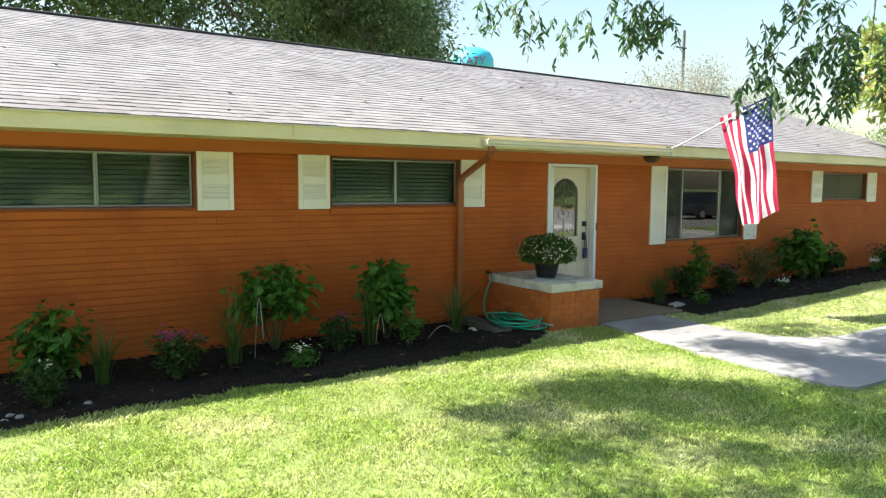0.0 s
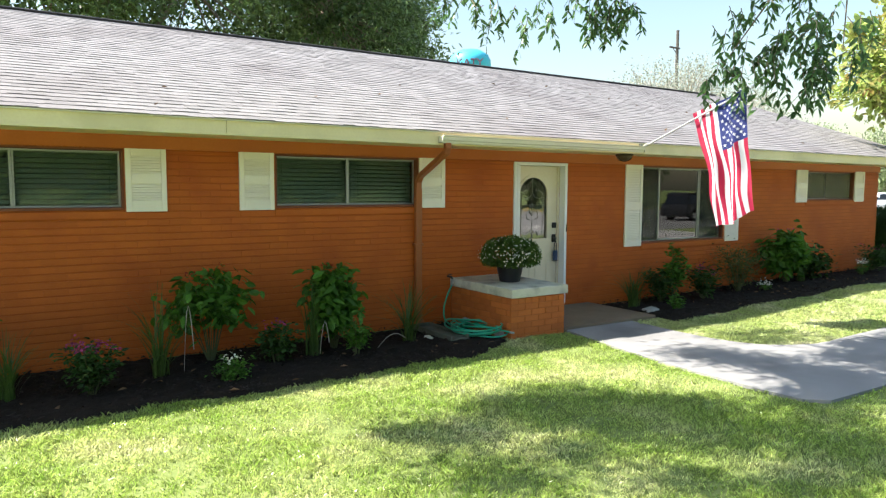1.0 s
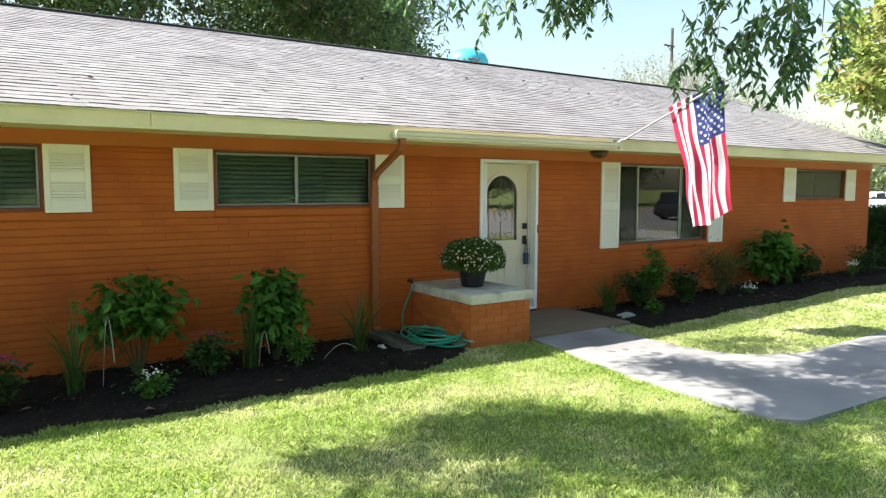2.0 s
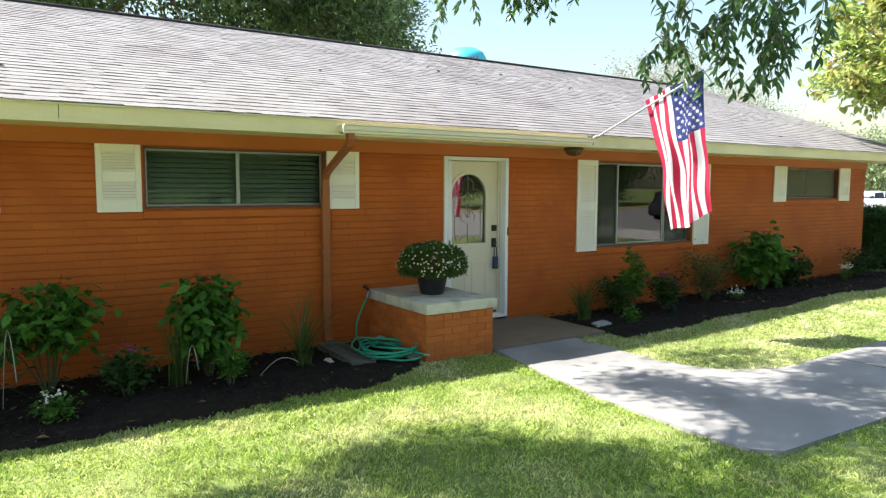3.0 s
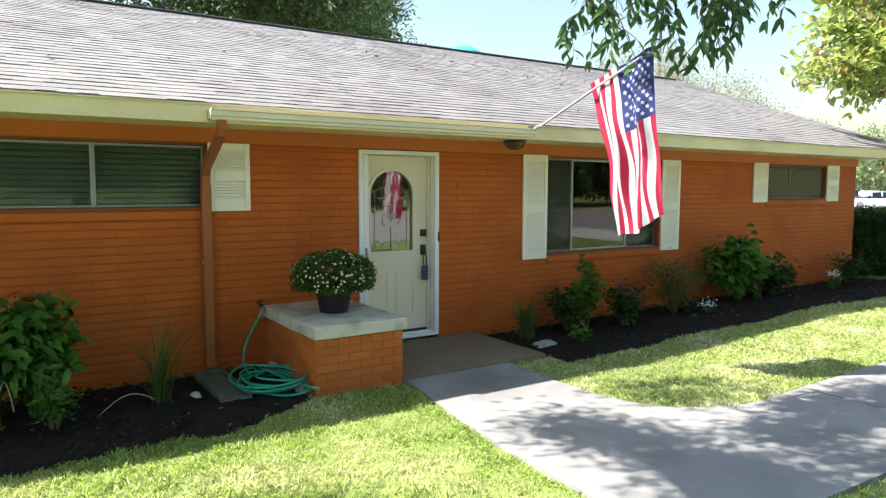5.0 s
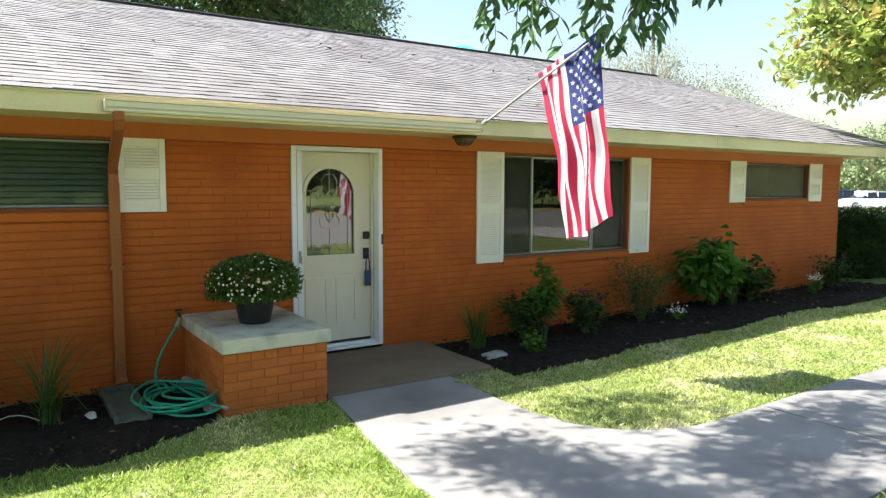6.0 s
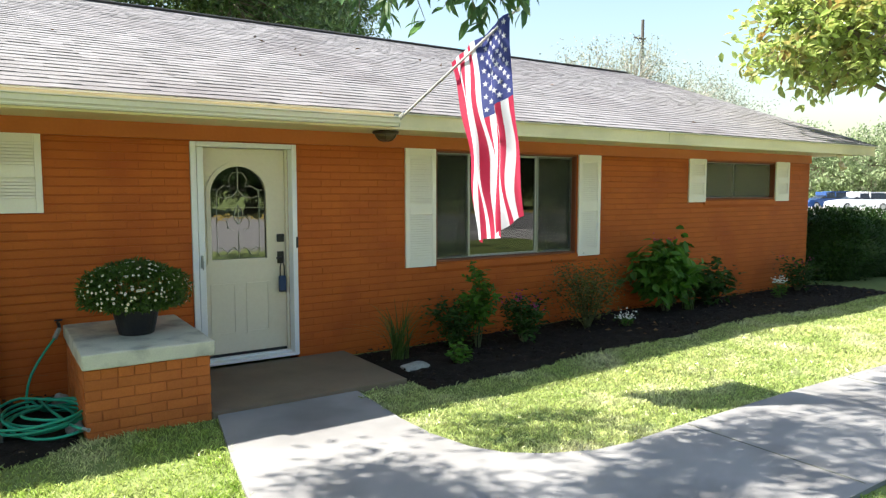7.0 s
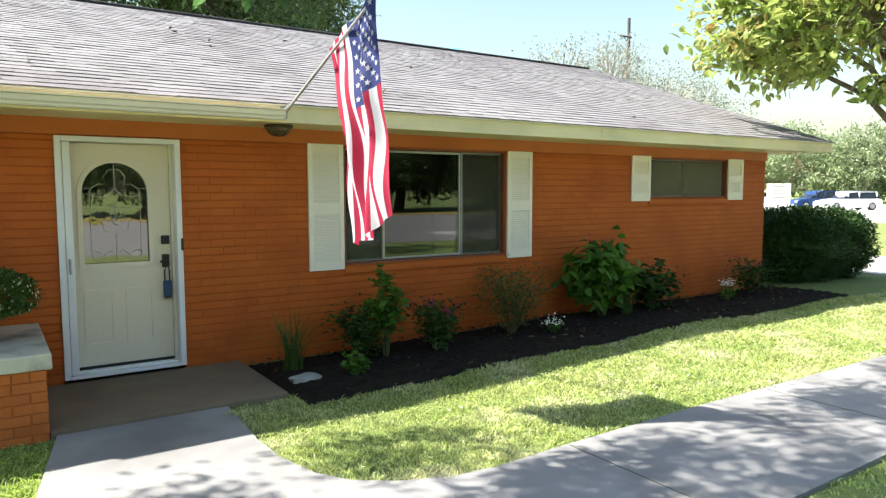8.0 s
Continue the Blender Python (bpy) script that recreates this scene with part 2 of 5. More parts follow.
POLE_WOOD = surface("weathered_pole", (0.06, 0.055, 0.05), (0.11, 0.10, 0.09), 0.95, 3, 30, 0.5)
PANE = glass("window_glass")
DIM_PANE = glass("blind_window_glass", (0.8, 0.86, 0.82), 1.42)
LITE = glass("door_lite_glass", (0.6, 0.65, 0.62), 2.9, 0.02, 0.05)


# ---- mesh helpers ----
def part(name, bm, material, parent=None, label="", smooth=False):
    """Links a bmesh as one mesh object, under parent where one is given."""
    me = bpy.data.meshes.new(name)
    bmesh.ops.recalc_face_normals(bm, faces=bm.faces)
    bm.to_mesh(me)
    bm.free()
    for mm in material if isinstance(material, (list, tuple)) else (material,):
        me.materials.append(mm)
    if smooth:
        me.shade_smooth()
    ob = new(name, me)
    if parent:
        ob.parent = parent
    if label:
        ob["label"] = label
    return ob


def thing(name, label, category, loc=(0, 0, 0), group="", kind=""):
    """An Empty at a thing's base, to hold its parts."""
    ob = new(name)
    ob.location = loc
    ob.empty_display_size = 0.1
    return tagged(ob, label, category, group, kind)


def box(bm, x0, x1, y0, y1, z0, z1, bevel=0.0):
    r = bmesh.ops.create_cube(bm, size=1.0)["verts"]
    for v in r:
        v.co = Vector(((x0 + x1) / 2 + v.co.x * (x1 - x0), (y0 + y1) / 2 + v.co.y * (y1 - y0), (z0 + z1) / 2 + v.co.z * (z1 - z0)))
    if bevel:
        edges = list({e for v in r for e in v.link_edges})
        bmesh.ops.bevel(bm, geom=edges, offset=bevel, segments=2, affect="EDGES", profile=0.5)
    return bm


def boxes(rows, bevel=0.0):
    bm = bmesh.new()
    for row in rows:
        box(bm, *row, bevel=bevel)
    return bm


def tube(bm, pts, radii, seg=8, cap=True):
    """A tapered tube along points."""
    pts = [Vector(p) for p in pts]
    rings = []
    for i, p in enumerate(pts):
        d = (pts[min(i + 1, len(pts) - 1)] - pts[max(i - 1, 0)]).normalized()
        side = d.cross(Vector((0, 0, 1)) if abs(d.z) < 0.9 else Vector((1, 0, 0))).normalized()
        up = side.cross(d)
        r = radii[i] if isinstance(radii, (list, tuple)) else radii
        rings.append([bm.verts.new(p + side * (r * math.cos(2 * math.pi * k / seg)) + up * (r * math.sin(2 * math.pi * k / seg))) for k in range(seg)])
    for a, b in zip(rings, rings[1:]):
        for k in range(seg):
            bm.faces.new((a[k], a[(k + 1) % seg], b[(k + 1) % seg], b[k]))
    if cap:
        bm.faces.new(rings[0][::-1])
        bm.faces.new(rings[-1])
    return bm


def lathe(bm, profile, centre, seg=24):
    """Turns (radius, z) pairs round the vertical through centre."""
    rings = []
    for r, z in profile:
        rings.append([bm.verts.new((centre[0] + r * math.cos(2 * math.pi * k / seg), centre[1] + r * math.sin(2 * math.pi * k / seg), centre[2] + z)) for k in range(seg)])
    for a, b in zip(rings, rings[1:]):
        for k in range(seg):
            bm.faces.new((a[k], a[(k + 1) % seg], b[(k + 1) % seg], b[k]))
    bm.faces.new(rings[0][::-1])
    bm.faces.new(rings[-1])
    return bm


def slab(bm, outline, z0, z1):
    """A flat slab over an outline of (x, y)."""
    lo = [bm.verts.new((x, y, z0)) for x, y in outline]
    hi = [bm.verts.new((x, y, z1)) for x, y in outline]
    bm.faces.new(lo[::-1])
    bm.faces.new(hi)
    for i in range(len(outline)):
        j = (i + 1) % len(outline)
        bm.faces.new((lo[i], lo[j], hi[j], hi[i]))
    return bm


def quads(name, verts, faces, material, parent=None, label="", smooth=False):
    """A large mesh from numpy arrays: verts (n, 3), faces (m, k)."""
    me = bpy.data.meshes.new(name)
    verts, faces = np.asarray(verts, np.float32), np.asarray(faces, np.int32)
    k = faces.shape[1]
    me.vertices.add(len(verts))
    me.vertices.foreach_set("co", verts.ravel())
    me.loops.add(faces.size)
    me.loops.foreach_set("vertex_index", faces.ravel())
    me.polygons.add(len(faces))
    me.polygons.foreach_set("loop_start", np.arange(len(faces), dtype=np.int32) * k)
    me.update(calc_edges=True)
    me.validate()
    me.materials.append(material)
    if smooth:
        me.shade_smooth()
    else:
        me.shade_flat()
    ob = new(name, me)
    if parent:
        ob.parent = parent
    if label:
        ob["label"] = label
    return ob


def unit(v):
    return v / np.maximum(np.linalg.norm(v, axis=1, keepdims=True), 1e-6)


def leaf_arrays(base, way, length, width, rng, fold=0.25, round_=0.45):
    """Folded leaf blades: each one two quads that meet at a midrib, from its base along its way."""
    n = len(base)
    way = unit(way)
    side = unit(np.cross(way, rng.normal(size=(n, 3)) * 0.6 + np.array([0, 0, 1.0])))
    up = np.cross(side, way)
    L, W = np.broadcast_to(length, n)[:, None], np.broadcast_to(width, n)[:, None] / 2
    mid = base + way * L * round_ - up * W * fold
    tip = base + way * L - up * L * 0.12
    left, right = base + way * L * round_ + side * W + up * W * fold, base + way * L * round_ - side * W + up * W * fold
    v = np.stack([base, left, tip, mid, right], 1).reshape(-1, 3)
    i = np.arange(n)[:, None] * 5
    f = np.concatenate([i + np.array([[0, 3, 2, 1]]), i + np.array([[0, 4, 2, 3]])])
    return v, f


def broad_arrays(base, way, length, width, rng, fold=0.2):
    """Rounder leaf blades of eight triangles, folded at the midrib and arched."""
    n = len(base)
    way = unit(way)
    side = unit(np.cross(way, rng.normal(size=(n, 3)) * 0.6 + np.array([0, 0, 1.0])))
    up = np.cross(side, way)
    L, W = np.broadcast_to(length, n)[:, None], np.broadcast_to(width, n)[:, None] / 2
    m1, m2, tip = base + way * L * 0.32, base + way * L * 0.72 - up * L * 0.04, base + way * L - up * L * 0.14
    rim = [base + way * L * 0.32 + s * side * W + up * W * fold for s in (1, -1)] + [base + way * L * 0.72 + s * side * W * 0.78 + up * (W * fold - L * 0.04) for s in (1, -1)]
    v = np.stack([base, rim[0], rim[2], tip, m1, m2, rim[1], rim[3]], 1).reshape(-1, 3)
    t = np.array([(0, 4, 1), (1, 4, 5), (1, 5, 2), (2, 5, 3), (0, 6, 4), (4, 6, 7), (4, 7, 5), (5, 7, 3)])
    return v, (np.arange(n)[:, None, None] * 8 + t[None]).reshape(-1, 3)


def leaves(name, base, way, length, width, material, parent, seed, label="", fold=0.25, round_=0.45, broad=False):
    rng = np.random.default_rng(seed)
    base, way = np.asarray(base, float), np.asarray(way, float)
    v, f = broad_arrays(base, way, length, width, rng) if broad else leaf_arrays(base, way, length, width, rng, fold, round_)
    return tagged(quads(name, v, f, material, parent, label), kind="stuff")


# ---- ground, paving and beds ----
WALK = [(6.03, 6.46), (5.86, 5.5), (5.77, 4.9), (5.73, 4.3), (5.70, 3.6), (5.74, 3.25), (5.9, 3.1), (7.5, 3.06), (10.4, 3.1), (20.5, 3.1),
        (20.5, 4.36), (13.2, 4.37), (10.3, 4.39), (8.8, 4.36), (8.2, 4.33), (7.9, 4.36), (7.59, 4.49), (7.38, 4.65), (7.25, 4.86), (7.17, 5.2), (7.15, 5.6), (7.2, 6.46)]
BED_FRONT_LEFT, BED_FRONT_RIGHT = 5.98, 6.22


def bed_front(x):
    """The mown edge of the flower beds at x."""
    wob = 0.04 * np.sin(x * 2.1) + 0.025 * np.sin(x * 5.3 + 1)
    left = BED_FRONT_LEFT + np.clip((x - 4.25) / 0.85, 0, 1) * 0.44
    return np.where(x < 5.1, left, np.where(x < 7.75, 6.46, BED_FRONT_RIGHT + np.clip((x - 9.5) / 4, 0, 1) * 0.10)) + np.where((x > 4.9) & (x < 7.75), 0, wob)


def inside(outline, x, y):
    """Which of the points x, y lie inside an outline (even-odd rule)."""
    hit = np.zeros(len(x), bool)
    for (x0, y0), (x1, y1) in zip(outline, outline[1:] + outline[:1]):
        if y0 != y1:
            hit ^= ((y0 > y) != (y1 > y)) & (x < (x1 - x0) * (y - y0) / (y1 - y0) + x0)
    return hit


def smooth(t):
    t = np.clip(t, 0, 1)
    return t * t * (3 - 2 * t)


def rise(x, y):
    """The lawn's slight rise towards the house, past the porch."""
    return 0.075 * smooth((np.asarray(x, float) - 8.3) / 4.2) * smooth((np.asarray(y, float) - 4.42) / 1.3) * smooth((20.4 - np.asarray(x, float)) / 1.5)


gx = np.concatenate([[-900, -200, -40], np.linspace(-6, 22, 113), [40, 200, 900]])
gy = np.concatenate([[-900, -200, -40, -6], np.linspace(0, 9, 37), [18, 40, 200, 900]])
GX, GY = np.meshgrid(gx, gy)
k = np.arange(len(gy) - 1)[:, None] * len(gx) + np.arange(len(gx) - 1)
ground = tagged(quads("ground", np.stack([GX, GY, rise(GX, GY) - 0.03], -1).reshape(-1, 3), k.ravel()[:, None] + np.array([[0, 1, len(gx) + 1, len(gx)]]), FARGRASS, smooth=True),
                "flat green lawn and open ground reaching the horizon", "ground", kind="structure")

bm = slab(bmesh.new(), WALK, -0.12, 0.0)
pavement = tagged(part("pavement", bm, CONCRETE), "pale grey concrete garden path with a curved inner edge", "path", kind="structure")
for x in (8.82, 11.1, 13.4, 15.7, 18.0):
    part("joint", boxes([(x, x + 0.012, 3.12, 4.34, -0.02, 0.002)]), SPLASH, pavement)

bm = bmesh.new()
for (xa, ya), (xb, yb) in list(zip(WALK, WALK[1:]))[10:]:
    d = Vector((xb - xa, yb - ya, 0)).normalized()
    o = Vector((d.y, -d.x, 0)) * -0.011
    if not inside(WALK, np.array([(xa + xb) / 2 - o.x]), np.array([(ya + yb) / 2 - o.y]))[0]:
        o = -o
    slab(bm, [(xa, ya), (xb, yb), (xb + o.x, yb + o.y), (xa + o.x, ya + o.y)], -0.06, -0.012)
part("soil_edge", bm, MULCH, pavement, "dark trimmed soil edge")

bm = boxes([(5.99, 7.69, 6.43, 7.73, -0.12, 0.03)], bevel=0.008)
porch = tagged(part("porch_slab", bm, PORCH), "brown-grey concrete porch slab at the front door", "porch slab", kind="structure")

bm = slab(bmesh.new(), [(20.5, -9), (24.5, -9), (24.5, 40), (20.5, 40)], -0.1, 0.0)
driveway = tagged(part("driveway", bm, LOT), "pale concrete driveway beside the house", "driveway", kind="structure")
bm = slab(bmesh.new(), [(-200, -27), (200, -27), (200, -5), (-200, -5)], -0.1, -0.02)
road = tagged(part("road", bm, ASPHALT), "grey asphalt street in front of the house", "road", kind="structure")
kerb = tagged(part("kerb", boxes([(-200, 200, -27.2, -27.0, -0.1, 0.10)], 0.02), KERB_YELLOW), "yellow-painted kerb along the far side of the street", "kerb", kind="structure")
AWAY, ACROSS = Vector((0.897, 0.443, 0)), Vector((-0.443, 0.897, 0))
EYE8 = Vector((5.68, 1.11, 0))


def yonder(d, s, z=0.0):
    """A place d metres away past the right end of the house, s metres across."""
    return EYE8 + AWAY * d + ACROSS * s + Vector((0, 0, z))


bm = slab(bmesh.new(), [tuple(yonder(d, s)[:2]) for d, s in ((42, -60), (92, -60), (92, 60), (42, 60))], -0.1, -0.01)
lot = tagged(part("car_park", bm, LOT), "sun-bleached pale car park across the side lawn", "car park", kind="structure")


def bed(name, outline, label, seed):
    """A mounded planting bed with bark chips."""
    rng = np.random.default_rng(seed)
    xs, ys = [p[0] for p in outline], [p[1] for p in outline]
    x0, x1, y0, y1 = min(xs), max(xs), min(ys), max(ys)
    nx, ny = int((x1 - x0) / 0.05), int((y1 - y0) / 0.05)
    X, Y = np.meshgrid(np.linspace(x0, x1, nx), np.linspace(y0, y1, ny))
    edge = np.clip(np.minimum(np.minimum(X - x0, x1 - X), np.minimum(Y - y0, y1 - Y)) / 0.15, 0, 1)
    Z = -0.035 + edge * (0.045 + 0.012 * np.sin(X * 3 + Y * 4) + rng.normal(0, 0.008, X.shape))
    Z = np.where(Y < bed_front(X), -0.06, Z) + rise(X, Y)
    v = np.stack([X, Y, Z], -1).reshape(-1, 3)
    i = (np.arange(ny - 1)[:, None] * nx + np.arange(nx - 1)).ravel()[:, None]
    ob = tagged(quads(name, v, i + np.array([[0, 1, nx + 1, nx]]), MULCH, smooth=True), label, "flower bed", kind="structure")
    n = int((x1 - x0) * (y1 - y0) * 260)
    p = np.stack([rng.uniform(x0 + 0.05, x1 - 0.05, n), rng.uniform(y0 + 0.1, y1, n), np.full(n, 0.012)], 1)
    p = p[p[:, 1] > bed_front(p[:, 0]) + 0.04]
    p[:, 2] += rise(p[:, 0], p[:, 1])
    n = len(p)
    d = rng.normal(size=(n, 3)) * np.array([1, 1, 0.25])
    v, f = leaf_arrays(p, d, rng.uniform(0.02, 0.07, n), rng.uniform(0.01, 0.03, n), rng)
    tagged(quads("bark_mulch", v, f, CHIP, ob), kind="stuff")
    q = p[rng.choice(n, n // 45, replace=False)] + np.array([0, 0, 0.012])
    m = len(q)
    v, f = leaf_arrays(q, rng.normal(size=(m, 3)) * np.array([1, 1, 0.2]), rng.uniform(0.04, 0.09, m), rng.uniform(0.02, 0.04, m), rng, fold=0.5)
    tagged(quads("leaf_litter", v, f, BROWN_LEAF, ob, "fallen brown leaves"), kind="stuff")
    return ob


bed("flower_bed", [(-4, BED_FRONT_LEFT - 0.12), (5.13, BED_FRONT_LEFT - 0.12), (5.13, 7.72), (-4, 7.72)], "dark mulched flower bed along the brick wall", 3)
bed("flower_bed", [(7.73, BED_FRONT_RIGHT - 0.12), (16.7, BED_FRONT_RIGHT - 0.12), (16.7, 7.72), (7.73, 7.72)], "dark mulched flower bed under the wide window", 4)


def lawn(name, label, material, x0, x1, y0, y1, n, seed, width):
    """Broad blades of mown lawn grass in tufts and runners, spilling over the edges of path and beds."""
    rng = np.random.default_rng(seed)
    x, y = rng.uniform(x0, x1, n), rng.uniform(y0, y1, n)
    near = np.where(x > 9.5, 0.75, 1.0) * np.where(y < 1.2, 0.35, 1.0)
    thick = 0.6 + 0.4 * np.sin(x * 7.3 + 2 * np.sin(y * 5.1)) * np.sin(y * 8.9 + 2 * np.sin(x * 4.3))
    ragged = 0.035 * np.sin(x * 17 + y * 13) + rng.normal(0, 0.018, n)
    keep = (rng.random(n) < near * thick) & ~inside(WALK, x + ragged * 0.6, y + ragged * 0.6)
    on_plinth = (x > 5.12) & (x < 7.72) & (y > 6.425)
    keep &= (y < bed_front(x) + np.maximum(ragged, -0.02)) & ~on_plinth
    x, y = x[keep], y[keep]
    n = len(x)
    tuft = np.sin(x * 3.1 + np.sin(y * 2.3) * 2) * np.sin(y * 3.7 + x) + 0.8 * np.sin(x * 11 + 3 * np.sin(y * 7)) * np.sin(y * 13 + 2 * np.sin(x * 9))
    h = rng.uniform(0.018, 0.044, n) * (1.0 + 0.34 * tuft)
    w = width * rng.uniform(0.6, 1.4, n) * np.where(x > 9.5, 1.3, 1.0)
    a = rng.uniform(0, 2 * np.pi, n)
    b = 3 * np.sin(x * 5.7 + y * 3.1) + 3 * np.sin(y * 6.3 - x * 2.2) + rng.normal(0, 1.6, n)
    lean = rng.uniform(0.2, 1.35, n) * h
    side = np.stack([np.cos(a), np.sin(a), np.zeros(n)], 1) * (w / 2)[:, None]
    base = np.stack([x, y, rise(x, y) - 0.034], 1)
    mid = base + np.stack([np.cos(b) * lean * 0.35, np.sin(b) * lean * 0.35, h * 0.65], 1)
    tip = base + np.stack([np.cos(b) * lean, np.sin(b) * lean, h * 0.95], 1)
    v = np.stack([base - side * 0.7, base + side * 0.7, mid + side, tip, mid - side], 1).reshape(-1, 3)
    f = np.arange(n)[:, None] * 5 + np.array([[0, 1, 2, 3, 4]])
    tagged(quads(name, v, f, material), label, "grass", kind="stuff")


lawn("lawn_grass", "mown yellowish green lawn grass, dappled with tree shade", GRASS, -3.0, 7.0, -0.5, 6.5, 560000, 11, 0.0066)
lawn("lawn_grass", "mown lawn grass on the street side of the path", GRASS, 7.0, 20.4, -0.5, 3.25, 110000, 12, 0.008)
lawn("lawn_grass", "dry strip of lawn between the path and the flower bed, sun glare in its colour", DRY_SUNLIT_GRASS, 7.0, 20.4, 4.2, 6.6, 300000, 13, 0.0072)

# ---- house shell ----
WY = 7.73            # outer face of the brick
X0, X1 = -5.0, 16.5  # ends of the front wall
BACK, EAVE_Y, EAVE_Z, RIDGE_Y, RIDGE_Z, RX0, RX1 = 17.1, 6.95, 2.43, 12.4, 4.375, -5.6, 17.15
PITCH = (RIDGE_Z - EAVE_Z) / (RIDGE_Y - EAVE_Y)
OPENINGS = {"a": (-0.74, 1.18, 1.535, 2.145), "b": (2.75, 4.64, 1.535, 2.145), "c": (8.84, 11.0, 0.89, 2.14), "d": (13.62, 15.47, 1.56, 2.14), "door": (6.19, 7.195, -0.12, 2.14)}


def wall_boxes(y0, y1, z0, z1):
    """Upright strips of wall with the openings left free."""
    rows, x = [], X0
    for a, b, lo, hi in sorted(OPENINGS.values()):
        rows.append((x, a, y0, y1, z0, z1))
        rows.append((a, b, y0, y1, hi, z1))
        if lo > z0 + 0.05:
            rows.append((a, b, y0, y1, z0, lo))
        x = b
    rows.append((x, X1, y0, y1, z0, z1))
    return boxes(rows)


house = thing("house", "long single-storey painted orange brick house under a shingle roof", "house", (6, WY, 0), kind="structure")


def under(ob, parent):
    """Parents ob and keeps its place in the world."""
    ob.parent = parent
    ob.matrix_parent_inverse = Matrix.Translation(parent.location).inverted()
    return ob


wall_front = under(tagged(part("wall_front", wall_boxes(WY + 0.0075, WY + 0.25, -0.1, 2.36), MORTAR), "orange-painted running-bond brick front wall"), house)
bm = boxes([(X1 - 0.25, X1, WY + 0.25, BACK, -0.1, 2.36), (X0, X0 + 0.25, WY + 0.25, BACK, -0.1, 2.36), (X0, X1, BACK, BACK + 0.25, -0.1, 2.36)])
for x in (X1 - 0.2, X0 + 0.02):  # gable triangles
    a = [bm.verts.new((x, y, z)) for y, z in ((WY, 2.36), (BACK + 0.25, 2.36), (RIDGE_Y, RIDGE_Z - 0.1))]
    b = [bm.verts.new((x + 0.18, v.co.y, v.co.z)) for v in a]
    bm.faces.new(a), bm.faces.new(b[::-1])
    for i in range(3):
        bm.faces.new((a[i], b[i], b[(i + 1) % 3], a[(i + 1) % 3]))
under(part("wall_side", bm, BRICK, label="orange-painted brick side and back walls"), house)
under(part("ceiling", boxes([(X0 + 0.25, X1 - 0.25, WY + 0.25, BACK, 2.30, 2.34)]), PLASTER), house)
under(part("floor", boxes([(X0 + 0.25, X1 - 0.25, WY + 0.25, BACK, 0.0, 0.06)]), WOODFLOOR), house)
under(part("wall_inner", boxes([(X0 + 0.25, X1 - 0.25, 11.5, 11.6, 0.06, 2.3), (5.6, 5.7, WY + 0.25, 11.5, 0.06, 2.3), (12.4, 12.5, WY + 0.25, 11.5, 0.06, 2.3)]), PLASTER), house)
under(part("frieze_board", boxes([(X0, 12.368, WY - 0.03, WY + 0.005, 2.15, 2.30), (12.374, X1 + 0.01, WY - 0.026, WY + 0.005, 2.152, 2.30)], 0.003), ORANGE, label="smooth orange-painted frieze board"), house)
under(part("soffit", boxes([(RX0, RX1 - 0.03, 7.02, WY + 0.02, 2.285, 2.30), (X1, RX1 - 0.03, WY + 0.02, BACK + 0.8, 2.285, 2.30)]), CREAM, label="cream-painted soffit"), house)
fascia = under(part("fascia", boxes([(RX0, 2.0, 6.985, 7.02, 2.272, 2.418), (2.004, 11.85, 6.985, 7.02, 2.272, 2.418), (11.856, RX1, 6.988, 7.02, 2.27, 2.418)], 0.004), CREAM, label="cream-painted fascia board"), house)
under(part("drip_edge", boxes([(RX0, RX1, 6.952, 6.982, 2.412, 2.4265)], 0.002), GUTTER, label="cream metal drip edge"), house)
under(part("fascia_moulding", boxes([(RX0, RX1, 6.975, 6.988, 2.27, 2.295)], 0.003), CREAM), house)


def on_roof(u, v, h=0.0):
    """A place on the front roof slope: u along the house, v metres up the slope, h above it."""
    c = 1 / math.hypot(1, PITCH)
    return Vector((u, EAVE_Y + v * c - h * PITCH * c, EAVE_Z + v * PITCH * c + h * c))


SLOPE = math.hypot(RIDGE_Y - EAVE_Y, RIDGE_Z - EAVE_Z)
bm = bmesh.new()
prof = [(EAVE_Y + 0.06, EAVE_Z + 0.06 * PITCH - 0.003), (RIDGE_Y, RIDGE_Z), (2 * RIDGE_Y - EAVE_Y, EAVE_Z), (2 * RIDGE_Y - EAVE_Y, EAVE_Z - 0.02), (RIDGE_Y, RIDGE_Z - 0.06), (EAVE_Y + 0.06, EAVE_Z + 0.06 * PITCH - 0.02)]
a = [bm.verts.new((RX0, y, z - 0.002)) for y, z in prof]
b = [bm.verts.new((RX1, y, z - 0.002)) for y, z in prof]
for i in range(6):
    bm.faces.new((a[i], b[i], b[(i + 1) % 6], a[(i + 1) % 6]))
for ring in (a, b):
    bm.faces.new((ring[0], ring[1], ring[4], ring[5])), bm.faces.new((ring[1], ring[2], ring[3], ring[4]))
roof = under(part("roof", bm, UNDERLAY, label="grey-mauve asphalt shingle gable roof"), house)
bm = bmesh.new()
for y0, z0, y1, z1 in ((7.0, EAVE_Z - 0.03, RIDGE_Y, RIDGE_Z - 0.03),):
    for x in (RX1 - 0.03,):
        v = [bm.verts.new((x + dx, y, z + dz)) for y, z in ((y0, z0), (y1, z1)) for dz in (0, -0.14) for dx in (0, 0.028)]
        bmesh.ops.convex_hull(bm, input=v)
under(part("rake_board", bm, CREAM), house)
